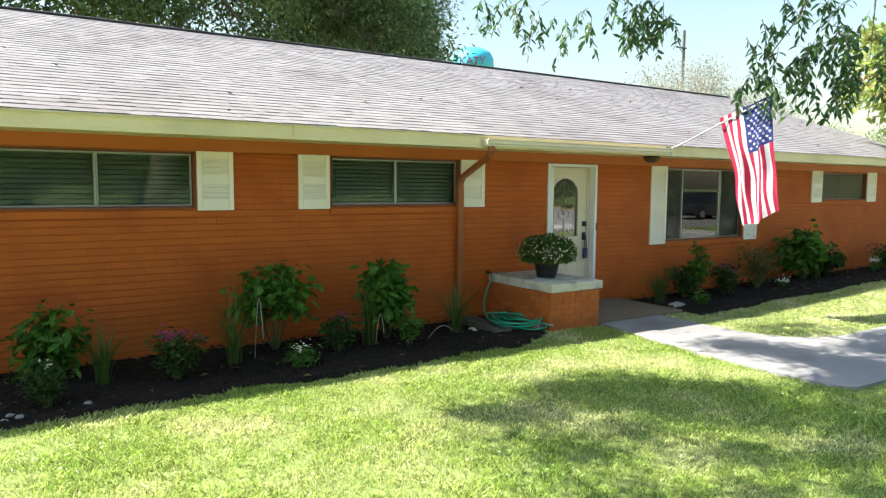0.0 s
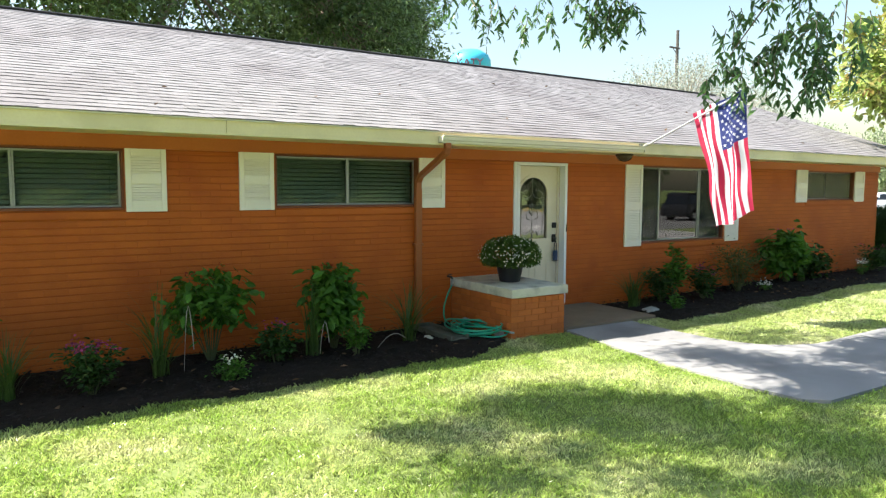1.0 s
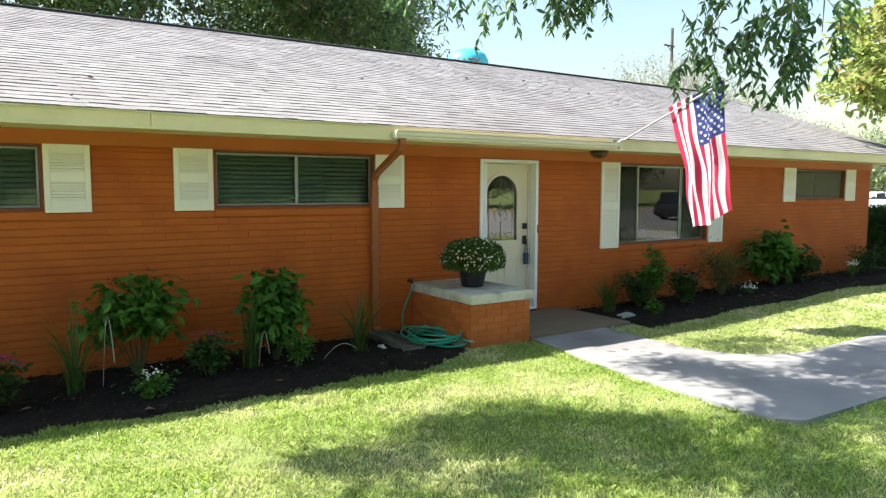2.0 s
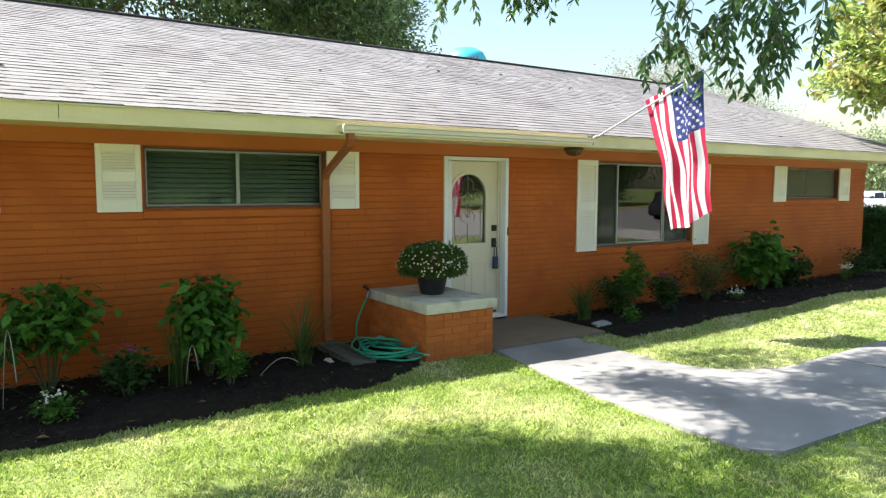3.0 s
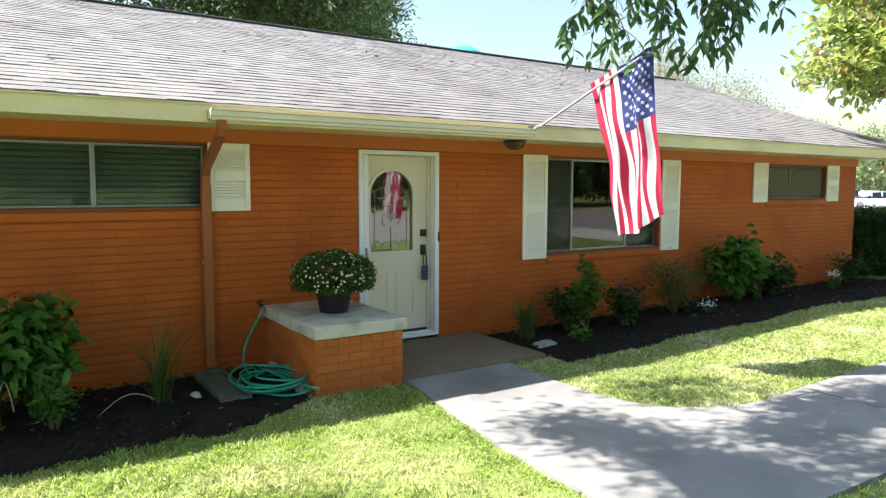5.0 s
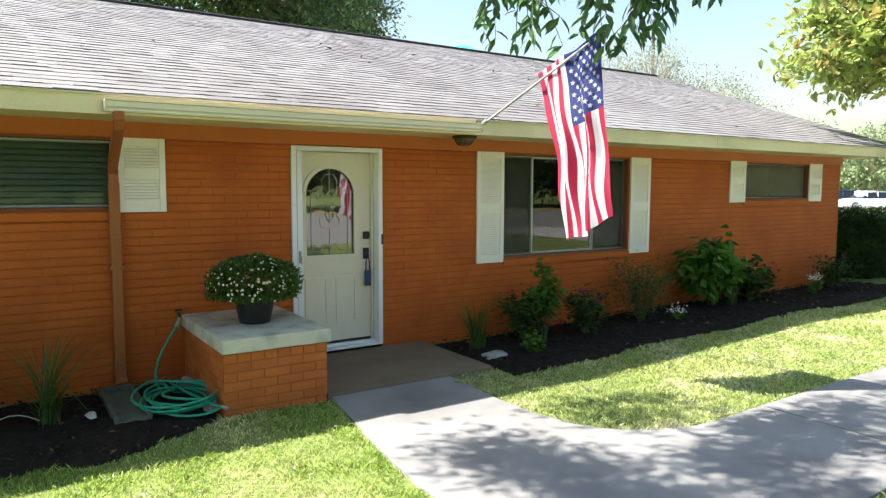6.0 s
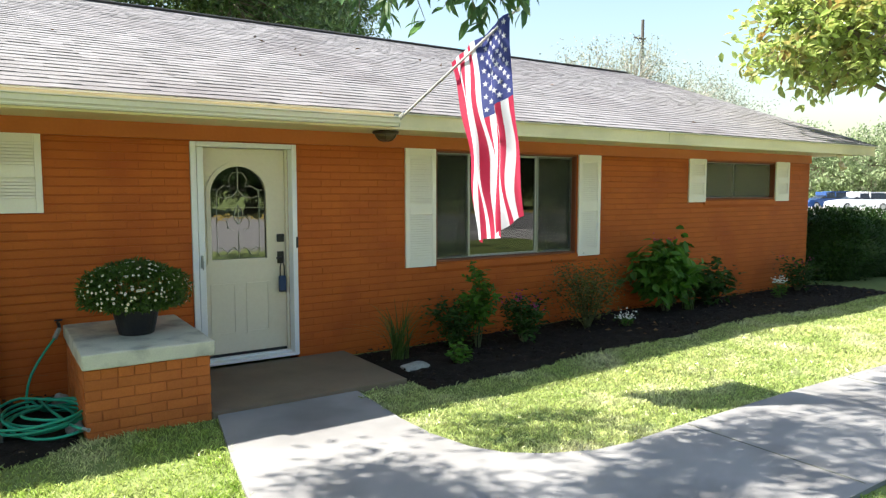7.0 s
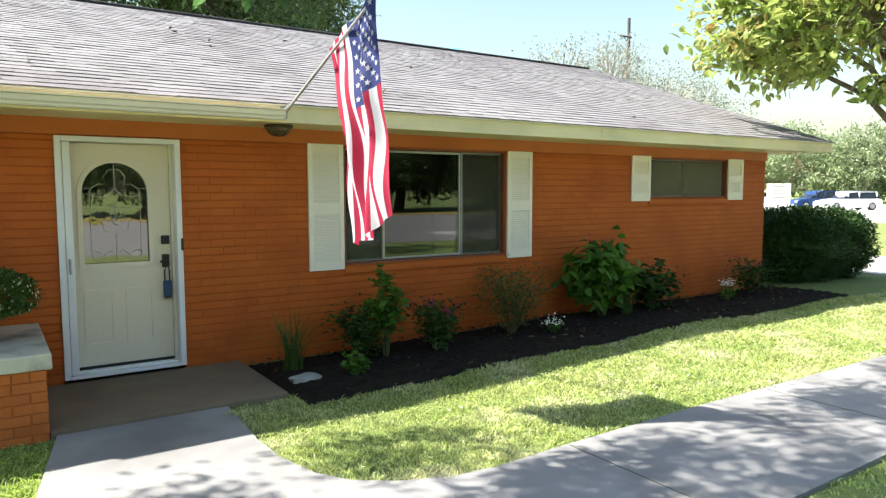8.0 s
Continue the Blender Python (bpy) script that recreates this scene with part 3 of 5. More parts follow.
bm = boxes([(RX0, RX1 - 0.1, RIDGE_Y - 0.07, RIDGE_Y + 0.07, RIDGE_Z - 0.03, RIDGE_Z + 0.006)], 0.004)
under(part("ridge_vent", bm, UNDERLAY, label="dark ridge vent"), house)
bm = boxes([(RX0, RX1 - 0.1, RIDGE_Y - 0.10, RIDGE_Y + 0.10, RIDGE_Z + 0.007, RIDGE_Z + 0.018)], 0.004)
under(part("ridge_cap", bm, SHINGLE), house)


# ---- windows ----
def sash(parent, name, x0, x1, z0, z1, y, w=0.028, d=0.03, clear=None):
    """A slim metal frame round one pane, with its glass."""
    f = part(name, boxes([(x0, x1, y, y + d, z0, z0 + w), (x0, x1, y, y + d, z1 - w, z1), (x0, x0 + w, y, y + d, z0 + w, z1 - w), (x1 - w, x1, y, y + d, z0 + w, z1 - w)], 0.003), ALU, parent)
    p = part("pane", boxes([(x0 + w - 0.004, x1 - w + 0.004, y + 0.012, y + 0.016, z0 + w - 0.004, z1 - w + 0.004)]), clear or PANE, f)
    p.visible_shadow = False
    return f


def window(name, key, splits, label, blinds):
    x0, x1, z0, z1 = OPENINGS[key]
    w = new(name)
    tagged(w, label, "window", kind="structure")
    yr = WY + 0.075
    part("jamb", boxes([(x0, x0 + 0.022, WY + 0.012, yr + 0.06, z0, z1), (x1 - 0.022, x1, WY + 0.012, yr + 0.06, z0, z1), (x0, x1, WY + 0.012, yr + 0.06, z1 - 0.02, z1 + 0.004)], 0.002), JAMB, w)
    part("window_sill", boxes([(x0 + 0.02, x1 - 0.02, WY + 0.004, yr + 0.06, z0 - 0.004, z0 + 0.022)], 0.004), JAMB, w)
    edges = [x0 + 0.022, *splits, x1 - 0.022]
    for i, (a, b) in enumerate(zip(edges, edges[1:])):
        sash(w, "window_frame", a + 0.001, b - 0.001, z0 + 0.024, z1 - 0.022, yr + (0.012 if i % 2 else 0.0), w=0.02 if blinds else 0.026, clear=DIM_PANE if blinds or key == "d" else PANE)
        if key == "c" and i != 1 or key == "d":
            part("insect_screen", boxes([(a + 0.012, b - 0.012, yr - 0.006, yr - 0.003, z0 + 0.034, z1 - 0.032)]), DARK_SCREEN if key == "c" else LAWN_REFLECTION_SCREEN, w)
    if blinds:
        bl = thing("window_blind", "closed greenish horizontal slat blind behind the glass", "blind", (x0, yr + 0.085, z0))
        tilt = math.radians(58)
        bm = bmesh.new()
        box(bm, 0.03, x1 - x0 - 0.03, -0.02, 0.02, z1 - z0 - 0.055, z1 - z0 - 0.02)
        part("head_rail", bm, BLIND, bl)
        zz, one = 0.03, None
        while zz < z1 - z0 - 0.06:
            bm = boxes([(0.03, x1 - x0 - 0.03, -0.024, 0.024, -0.0012, 0.0012)])
            bmesh.ops.rotate(bm, verts=bm.verts, cent=(0, 0, 0), matrix=Matrix.Rotation(tilt, 3, "X"))
            if one is None:
                s = part("slat", bm, BLIND, bl)
                one = s.data
            else:
                bm.free()
                s = new("slat", one)
                s.parent = bl
            s.location = (0, 0, zz)
            zz += 0.05
        for x in (0.12, x1 - x0 - 0.12):
            part("lift_cord", boxes([(x, x + 0.004, -0.03, -0.026, 0.02, z1 - z0 - 0.03)]), BLIND, bl)
    # sloping brick sill under the opening
    bm = bmesh.new()
    v = [bm.verts.new((x, y, z)) for x in (x0 - 0.01, x1 + 0.01) for y, z in ((WY + 0.006, z0 - 0.005), (WY - 0.022, z0 - 0.02), (WY - 0.022, z0 - 0.085), (WY + 0.006, z0 - 0.085))]
    for q in ((0, 1, 2, 3), (4, 5, 6, 7), (0, 1, 5, 4), (1, 2, 6, 5), (2, 3, 7, 6), (3, 0, 4, 7)):
        bm.faces.new([v[i] for i in q])
    part("brick_sill", bm, BRICK, w)
    return w


window("window_1", "a", [0.22], "long low sliding window with closed blinds, aluminium frame", True)
window("window_2", "b", [3.68], "long low sliding window with closed blinds beside the downspout", True)
window("window_3", "c", [9.34, 10.39], "wide three-part window reflecting the street", False)
window("window_4", "d", [14.45], "small dark sliding window near the end of the wall", False)


def shutter(label, height, panels, group):
    """A white louvred shutter, its foot at its origin: stiles, rails and slats."""
    w, t = 0.392, 0.028
    ob = thing("shutter", label, "shutter", group=group)
    st = 0.052
    for x in (0.0, w - st):
        part("stile", boxes([(x, x + st, -t, 0, 0, height)], 0.004), WHITE, ob)
    zs = [0.0]
    for lo, hi in panels:
        part("rail", boxes([(st, w - st, -t, 0, zs[-1], lo)], 0.003), WHITE, ob)
        one, z = None, lo + 0.012
        while z < hi - 0.008:
            if one is None:
                bm = boxes([(st - 0.002, w - st + 0.002, -0.003, 0.003, -0.0105, 0.0105)], 0.0015)
                bmesh.ops.rotate(bm, verts=bm.verts, cent=(0, 0, 0), matrix=Matrix.Rotation(radians(-20), 3, "X"))
                s = part("slat", bm, WHITE, ob)
                one = s.data
            else:
                s = new("slat", one)
                s.parent = ob
            s.location = (0, -0.019, z)
            z += 0.0265
        zs.append(hi)
    part("rail", boxes([(st, w - st, -t, 0, zs[-1], height)], 0.003), WHITE, ob)
    part("backing", boxes([(st, w - st, -0.004, 0, 0.02, height - 0.02)]), WHITE, ob)
    return ob


short = shutter("white louvred shutter beside a long low window", 0.64, [(0.115, 0.285), (0.385, 0.565)], "white window shutters")
short.matrix_basis = pose(1.188, WY, 1.513)
for x in (2.335, 4.635, 13.235, 15.46):
    copy_thing(short, pose(x, WY, 1.513 if x < 10 else 1.518))
tall = shutter("tall white louvred shutter beside the wide window", 1.305, [(0.10, 0.58), (0.70, 1.22)], "white window shutters")
tall.matrix_basis = pose(8.43, WY, 0.85)
copy_thing(tall, pose(11.015, WY, 0.845))

# ---- front door ----
DX0, DX1, DZ = 6.19, 7.195, 2.14
door_1 = tagged(new("door_1"), "ivory front door with an arched leaded lite in a white frame", "door", kind="structure")
part("door_frame", boxes([(DX0, DX0 + 0.05, WY - 0.02, WY + 0.10, 0.056, DZ), (DX1 - 0.05, DX1, WY - 0.02, WY + 0.10, 0.056, DZ), (DX0 + 0.05, DX1 - 0.05, WY - 0.02, WY + 0.10, DZ - 0.045, DZ)], 0.005), FRAME_WHITE, door_1, "white door frame")
part("storm_stile", boxes([(DX0 + 0.056, DX0 + 0.115, WY - 0.012, WY + 0.02, 0.09, DZ - 0.05)], 0.006), FRAME_WHITE, door_1, "white storm door stile")
part("reveal", boxes([(DX0 + 0.05, DX0 + 0.075, WY + 0.10, WY + 0.23, 0.056, DZ - 0.03), (DX1 - 0.075, DX1 - 0.05, WY + 0.10, WY + 0.23, 0.056, DZ - 0.03), (DX0 + 0.05, DX1 - 0.05, WY + 0.10, WY + 0.23, DZ - 0.045, DZ)], 0.002), DOOR, door_1)
part("threshold", boxes([(DX0 + 0.05, DX1 - 0.05, WY - 0.03, WY + 0.10, 0.056, 0.085), (DX0 + 0.05, DX1 - 0.05, WY + 0.06, WY + 0.22, 0.056, 0.10)], 0.005), FRAME_WHITE, door_1)
part("sweep", boxes([(DX0 + 0.08, DX1 - 0.08, WY + 0.118, WY + 0.13, 0.10, 0.125)]), BLACK, door_1)
LX0, LX1, LY = DX0 + 0.077, DX1 - 0.077, WY + 0.135
AX, AR, AZ0 = (LX0 + LX1) / 2 - 0.03, 0.272, 1.03
AZ1 = 1.93 - AR


def arch(r, z0, n=24):
    return [(AX - r, z0), (AX + r, z0)] + [(AX + r * math.cos(math.pi * i / n), AZ1 + r * math.sin(math.pi * i / n)) for i in range(n + 1)]


def ring_solid(bm, outer, inner, y0, y1):
    """A moulding between two outlines of equal count in the x, z plane."""
    o0, o1 = [bm.verts.new((x, y1, z)) for x, z in outer], [bm.verts.new((x, y0, z)) for x, z in outer]
    i0, i1 = [bm.verts.new((x, y1, z)) for x, z in inner], [bm.verts.new((x, y0, z)) for x, z in inner]
    n = len(outer)
    for k in range(n):
        j = (k + 1) % n
        bm.faces.new((o0[k], o0[j], o1[j], o1[k]))
        bm.faces.new((o1[k], o1[j], i1[j], i1[k]))
        bm.faces.new((i1[k], i1[j], i0[j], i0[k]))
    return bm


# leaf with the arched hole left free
bm = bmesh.new()
corners = [math.atan2(DZ - 0.05 - AZ1, LX1 - AX), math.atan2(DZ - 0.05 - AZ1, LX0 - AX)]
hole = [(AX - AR, AZ0), (AX + AR, AZ0)] + [(AX + AR * math.cos(a), AZ1 + AR * math.sin(a)) for a in sorted([math.pi * i / 24 for i in range(25)] + corners)]
edge = []
for x, z in hole:
    if z <= AZ0 + 1e-6:
        edge.append((LX0 if x < AX else LX1, 0.10))
    else:
        ang = math.atan2(z - AZ1, x - AX)
        k = min((LX1 - AX) / max(abs(math.cos(ang)), 1e-6) if math.cos(ang) > 0 else (AX - LX0) / max(abs(math.cos(ang)), 1e-6), (DZ - 0.05 - AZ1) / max(math.sin(ang), 1e-6))
        edge.append((AX + k * math.cos(ang), AZ1 + k * math.sin(ang)))
ring_solid(bm, edge, hole, LY, LY + 0.045)
leaf_ob = part("door_leaf", bm, DOOR, door_1)
part("lite_moulding", ring_solid(bmesh.new(), arch(AR + 0.035, AZ0 - 0.035), arch(AR - 0.005, AZ0 + 0.005), LY - 0.016, LY + 0.01), DOOR, leaf_ob)
bm = bmesh.new()
bm.faces.new([bm.verts.new((x, LY + 0.02, z)) for x, z in arch(AR, AZ0)])
lite = part("lite", bm, LITE, leaf_ob, "leaded arched glass")
lite.visible_shadow = False
bm = bmesh.new()
yl = LY + 0.014
for s in (-1, 1):
    tube(bm, [(AX + s * r, yl, z) for r, z in ((0.0, 1.87), (0.05, 1.86), (0.09, 1.80), (0.075, 1.73), (0.13, 1.74), (0.19, 1.70), (0.20, 1.64), (0.13, 1.62), (0.05, 1.64), (0.0, 1.70))], 0.0042, 6)
    tube(bm, [(AX + s * r, yl, z) for r, z in ((0.0, 1.55), (0.035, 1.50), (0.045, 1.44), (0.02, 1.39), (0.0, 1.37))], 0.0042, 6)
    tube(bm, [(AX + s * r, yl, z) for r, z in ((0.0, 1.44), (0.07, 1.45), (0.11, 1.40), (0.10, 1.33), (0.04, 1.31))], 0.0036, 6)
    tube(bm, [(AX + s * r, yl, z) for r, z in ((0.0, 1.11), (0.05, 1.15), (0.09, 1.12), (0.12, 1.07), (0.18, 1.07), (0.21, 1.12), (0.17, 1.15), (0.13, 1.12))], 0.0042, 6)
    for z in (1.53, 1.70):
        tube(bm, [(AX + s * 0.20, yl, z), (AX + s * 0.265, yl, z)], 0.003, 6)
    tube(bm, [(AX + s * 0.205, yl, 1.09), (AX + s * 0.205, yl, 1.70)], 0.003, 6)
tube(bm, [(AX - 0.265, yl, 1.53), (AX + 0.265, yl, 1.53)], 0.003, 6)
for z0, z1 in ((1.70, 1.93), (1.37, 1.55), (1.04, 1.30)):
    tube(bm, [(AX, yl, z0), (AX, yl, z1)], 0.0036, 6)
part("lead_came", bm, LEAD, lite)
for x0, x1 in ((LX0 + 0.11, AX - 0.035), (AX + 0.055, LX1 - 0.16)):
    for z0, z1 in ((0.30, 0.80),):
        o, i = [(x0, z0), (x1, z0), (x1, z1), (x0, z1)], [(x0 + 0.025, z0 + 0.025), (x1 - 0.025, z0 + 0.025), (x1 - 0.025, z1 - 0.025), (x0 + 0.025, z1 - 0.025)]
        part("panel_moulding", ring_solid(bmesh.new(), o, i, LY - 0.007, LY + 0.004), DOOR, leaf_ob)
part("deadbolt", boxes([(LX1 - 0.085, LX1 - 0.015, LY - 0.03, LY + 0.002, 1.185, 1.265)], 0.006), BLACK, leaf_ob, "black keypad deadbolt")
bm = boxes([(LX1 - 0.082, LX1 - 0.018, LY - 0.02, LY + 0.002, 0.97, 1.09)], 0.005)
tube(bm, [(LX1 - 0.05, LY, 1.03), (LX1 - 0.05, LY - 0.06, 1.03), (LX1 - 0.11, LY - 0.065, 1.03)], 0.011, 8)
part("door_handle", bm, BLACK, leaf_ob, "black lever handle")
bm = boxes([(DX0 + 0.07, DX0 + 0.09, WY - 0.03, WY - 0.01, 0.98, 1.10)], 0.004)
tube(bm, [(DX0 + 0.08, WY - 0.025, 1.05), (DX0 + 0.08, WY - 0.055, 1.05), (DX0 + 0.08, WY - 0.055, 0.97)], 0.006, 8)
part("latch", bm, ALU, door_1, "small metal storm door latch")
part("strike", boxes([(DX1 - 0.018, DX1 + 0.004, WY - 0.026, WY - 0.014, 1.13, 1.24)], 0.003), BLACK, door_1)
lock = thing("lock_box", "blue-black key lock box hanging from the door handle", "lock box", (LX1 - 0.05, LY - 0.05, 0.70))
part("body", boxes([(-0.035, 0.035, -0.022, 0.022, 0.0, 0.15)], 0.01), BLUE_BOX, lock)
part("foot", boxes([(-0.034, 0.034, -0.021, 0.021, -0.012, 0.012)], 0.006), BLACK, lock)
part("shackle", tube(bmesh.new(), [(-0.022, 0, 0.14), (-0.02, 0, 0.24), (0.0, 0, 0.315), (0.02, 0, 0.24), (0.022, 0, 0.14)], 0.007, 8), BLACK, lock)

# ---- gutter, downspout, porch light ----
gutter = thing("gutter", "short cream metal gutter over the entrance", "gutter", (4.45, 6.975, 2.288))
bm = bmesh.new()
prof = [(0.0, 0.0), (-0.070, 0.0), (-0.078, 0.012), (-0.078, 0.022), (-0.098, 0.036), (-0.102, 0.074), (-0.126, 0.078), (-0.126, 0.088), (-0.096, 0.086), (-0.092, 0.038), (-0.07, 0.008), (-0.006, 0.008), (-0.006, 0.08), (0.0, 0.08)]
a, b = [bm.verts.new((0, y, z)) for y, z in prof], [bm.verts.new((3.44, y, z)) for y, z in prof]
for i in range(len(prof)):
    j = (i + 1) % len(prof)
    bm.faces.new((a[i], b[i], b[j], a[j]))
bm.faces.new(a[::-1]), bm.faces.new(b)
part("trough", bm, GUTTER, gutter)
for x in (0.0, 3.436):
    part("end_cap", boxes([(x, x + 0.004, -0.1, 0.0, 0.0, 0.08)]), GUTTER, gutter)
spout = thing("downspout", "brown painted metal downspout on the brick wall", "downspout", (4.60, WY, 0.05))


def pipe(name, pts, w, d, parent):
    """A rectangular pipe along points in the y, z plane."""
    bm = bmesh.new()
    rings = []
    for i, p in enumerate(pts):
        p0, p1 = Vector(pts[max(i - 1, 0)]), Vector(pts[min(i + 1, len(pts) - 1)])
        t = (p1 - p0).normalized()
        nrm = Vector((1, 0, 0)).cross(t).normalized()
        c = Vector(p)
        rings.append([bm.verts.new(c + Vector((sx * w / 2, 0, 0)) + nrm * (sn * d / 2)) for sx, sn in ((-1, -1), (1, -1), (1, 1), (-1, 1))])
    for r0, r1 in zip(rings, rings[1:]):
        for k in range(4):
            bm.faces.new((r0[k], r0[(k + 1) % 4], r1[(k + 1) % 4], r1[k]))
    bm.faces.new(rings[0][::-1]), bm.faces.new(rings[-1])
    bmesh.ops.bevel(bm, geom=[e for e in bm.edges], offset=0.006, segments=1, affect="EDGES")
    return part(name, bm, SPOUT, parent)


pipe("elbow", [(-0.05, -0.80, 2.27), (-0.05, -0.80, 2.19), (-0.045, -0.76, 2.13), (-0.01, -0.13, 1.87), (0, -0.055, 1.80), (0, -0.05, 1.70)], 0.078, 0.058, spout)
pipe("pipe", [(0, -0.05, 1.72), (0, -0.05, 1.0), (0, -0.05, 0.05)], 0.086, 0.064, spout)
pipe("foot", [(0, -0.05, 0.10), (0, -0.06, 0.02), (0, -0.12, -0.02)], 0.09, 0.07, spout)
part("strap", boxes([(-0.06, 0.06, -0.09, 0.0, 0.98, 1.01)], 0.002), SPOUT, spout)

flood = thing("flood_light", "small white flood light under the eave corner", "flood light", (16.88, 7.42, 2.285))
part("base", lathe(bmesh.new(), [(0.05, 0.0), (0.055, -0.01), (0.05, -0.03), (0.01, -0.032)], (0, 0, 0), 16), WHITE, flood)
part("arm", tube(bmesh.new(), [(0, 0, -0.03), (0, -0.02, -0.11)], 0.012, 8), WHITE, flood)
part("lamp_head", tube(bmesh.new(), [(0, 0.0, -0.11), (0, -0.03, -0.15), (0, -0.07, -0.24)], [0.03, 0.045, 0.062], 14), WHITE, flood)

light = thing("porch_light", "bronze flush porch light under the soffit", "porch light", (8.0, 7.36, 2.285))
part("canopy", lathe(bmesh.new(), [(0.125, 0.0), (0.135, -0.012), (0.125, -0.03), (0.115, -0.032)], (0, 0, 0), 28), BRONZE, light, smooth=False)
part("shade", lathe(bmesh.new(), [(0.112, -0.03), (0.105, -0.055), (0.075, -0.085), (0.03, -0.1), (0.01, -0.102)], (0, 0, 0), 28), AMBER, light, "smoky glass bowl")
for k in range(6):
    a = k * math.pi / 3
    part("rib", tube(bmesh.new(), [(0.116 * math.cos(a), 0.116 * math.sin(a), -0.03), (0.108 * math.cos(a), 0.108 * math.sin(a), -0.058), (0.078 * math.cos(a), 0.078 * math.sin(a), -0.088), (0.02 * math.cos(a), 0.02 * math.sin(a), -0.105)], 0.005, 6), BRONZE, light)

# ---- flag on its pole ----
flagpole = thing("flagpole", "silver wall-mounted pole on a bracket at the eave", "flagpole", (7.91, 6.965, 2.36))
TIP = Vector((0.06, -1.68, 0.67))
part("pole", tube(bmesh.new(), [Vector((0, -0.02, -0.005)), TIP], [0.0125, 0.0115], 12), SILVER, flagpole)
bm = boxes([(-0.03, 0.03, -0.0, 0.02, -0.06, 0.05)], 0.004)
tube(bm, [Vector((0, 0.01, -0.01)), TIP.normalized() * 0.14], 0.021, 12)
part("bracket", bm, ALU, flagpole)
bm = bmesh.new()
bmesh.ops.create_uvsphere(bm, u_segments=14, v_segments=8, radius=0.024, matrix=Matrix.Translation(TIP))
part("finial", bm, SILVER, flagpole)

NU, NV = 52, 60
P00, P10, P01, P11 = Vector((7.965, 6.16, 2.775)), Vector((7.97, 5.36, 3.02)), Vector((7.97, 5.76, 1.24)), Vector((7.97, 5.235, 1.48))


def cloth(u, v):
    """The hanging flag: u along the hoist from the house outward, v down the fly."""
    top, low = P00.lerp(P10, u), P01.lerp(P11, u)
    p = top.lerp(low, v)
    p.y += 0.10 * math.sin(math.pi * v) * (u - 0.55) * (1 - v * 0.3) + 0.02 * math.sin(3 * math.pi * v) * (1 - u)
    amp = 0.014 + 0.019 * min(1.0, v * 1.6)
    p.x += amp * math.sin(u * 12 + 2.6 * v + 0.6) + 0.6 * amp * math.sin(u * 24 - 5 * v + 1) + 0.02 * v * math.sin(8.5 * v + 4 * u)
    p.x += 0.016 * math.sin(15 * v - 9 * u) * math.sin(7 * u + 2)
    p.y += 0.35 * amp * math.cos(u * 13 + 2.2 * v + 0.6)
    p.z += 0.03 * v * math.sin(u * 7 + 1)
    return p


flag = thing("flag", "red and white striped flag with blue starred corner, hanging down", "flag", P00)


def cloth_part(name, u0, u1, v0, v1, material):
    nu, nv = max(2, round((u1 - u0) * NU)), max(2, round((v1 - v0) * NV))
    bm = bmesh.new()
    g = [[bm.verts.new(cloth(u0 + (u1 - u0) * i / nu, v0 + (v1 - v0) * j / nv) - P00) for j in range(nv + 1)] for i in range(nu + 1)]
    for i in range(nu):
        for j in range(nv):
            bm.faces.new((g[i][j], g[i + 1][j], g[i + 1][j + 1], g[i][j + 1]))
    return part(name, bm, material, flag, smooth=True)


for k in range(13):
    in_canton = k >= 6
    cloth_part("stripe", k / 13, (k + 1) / 13, 0.4 if in_canton else 0.0, 1.0, FLAG_RED if k % 2 == 0 else FLAG_WHITE)
cloth_part("canton", 6 / 13, 1.0, 0.0, 0.4, FLAG_BLUE)
bm = bmesh.new()
pts = []
for k in range(10):
    r = 0.027 if k % 2 == 0 else 0.0105
    pts.append(bm.verts.new((r * math.sin(k * math.pi / 5), r * math.cos(k * math.pi / 5), 0)))
mid = bm.verts.new((0, 0, 0.001))
for k in range(10):
    bm.faces.new((mid, pts[k], pts[(k + 1) % 10]))
star = None
for i in range(11):
    for j in range(9):
        if (i + j) % 2:
            continue
        u, v = 6 / 13 + (7 / 13) * (j + 1) / 10, 0.4 * (i + 1) / 12
        p = cloth(u, v)
        du, dv = cloth(u + 0.01, v) - p, cloth(u, v + 0.01) - p
        nrm = du.cross(dv).normalized()
        if nrm.x > 0:
            nrm = -nrm
        if star is None:
            s = star = part("star", bm, FLAG_WHITE, flag)
        else:
            s = new("star", star.data)
            s.parent = flag
        s.matrix_basis = Matrix.Translation(p - P00 + nrm * 0.004) @ nrm.to_track_quat("Z", "Y").to_matrix().to_4x4()

# ---- things at the entrance ----
splash = thing("splash_block", "mossy grey concrete splash block under the downspout", "splash block", (4.53, 7.05, 0.0))
bm = bmesh.new()
box(bm, -0.13, 0.13, -0.44, 0.44, 0.0, 0.03, 0.006)
box(bm, -0.13, -0.10, -0.44, 0.44, 0.03, 0.07, 0.006)
box(bm, 0.10, 0.13, -0.44, 0.44, 0.03, 0.07, 0.006)
box(bm, -0.10, 0.10, 0.40, 0.44, 0.03, 0.07, 0.006)
part("trough", bm, SPLASH, splash)

PX0, PX1, PY0, PZ = 5.14, 5.985, 6.44, 0.47
pedestal = thing("brick_pedestal", "orange brick plinth with a thick concrete cap beside the door", "pedestal", (5.56, 6.44, -0.03))


def local(ob, parent):
    ob.parent = parent
    ob.matrix_parent_inverse = Matrix.Translation(parent.location).inverted()
    return ob


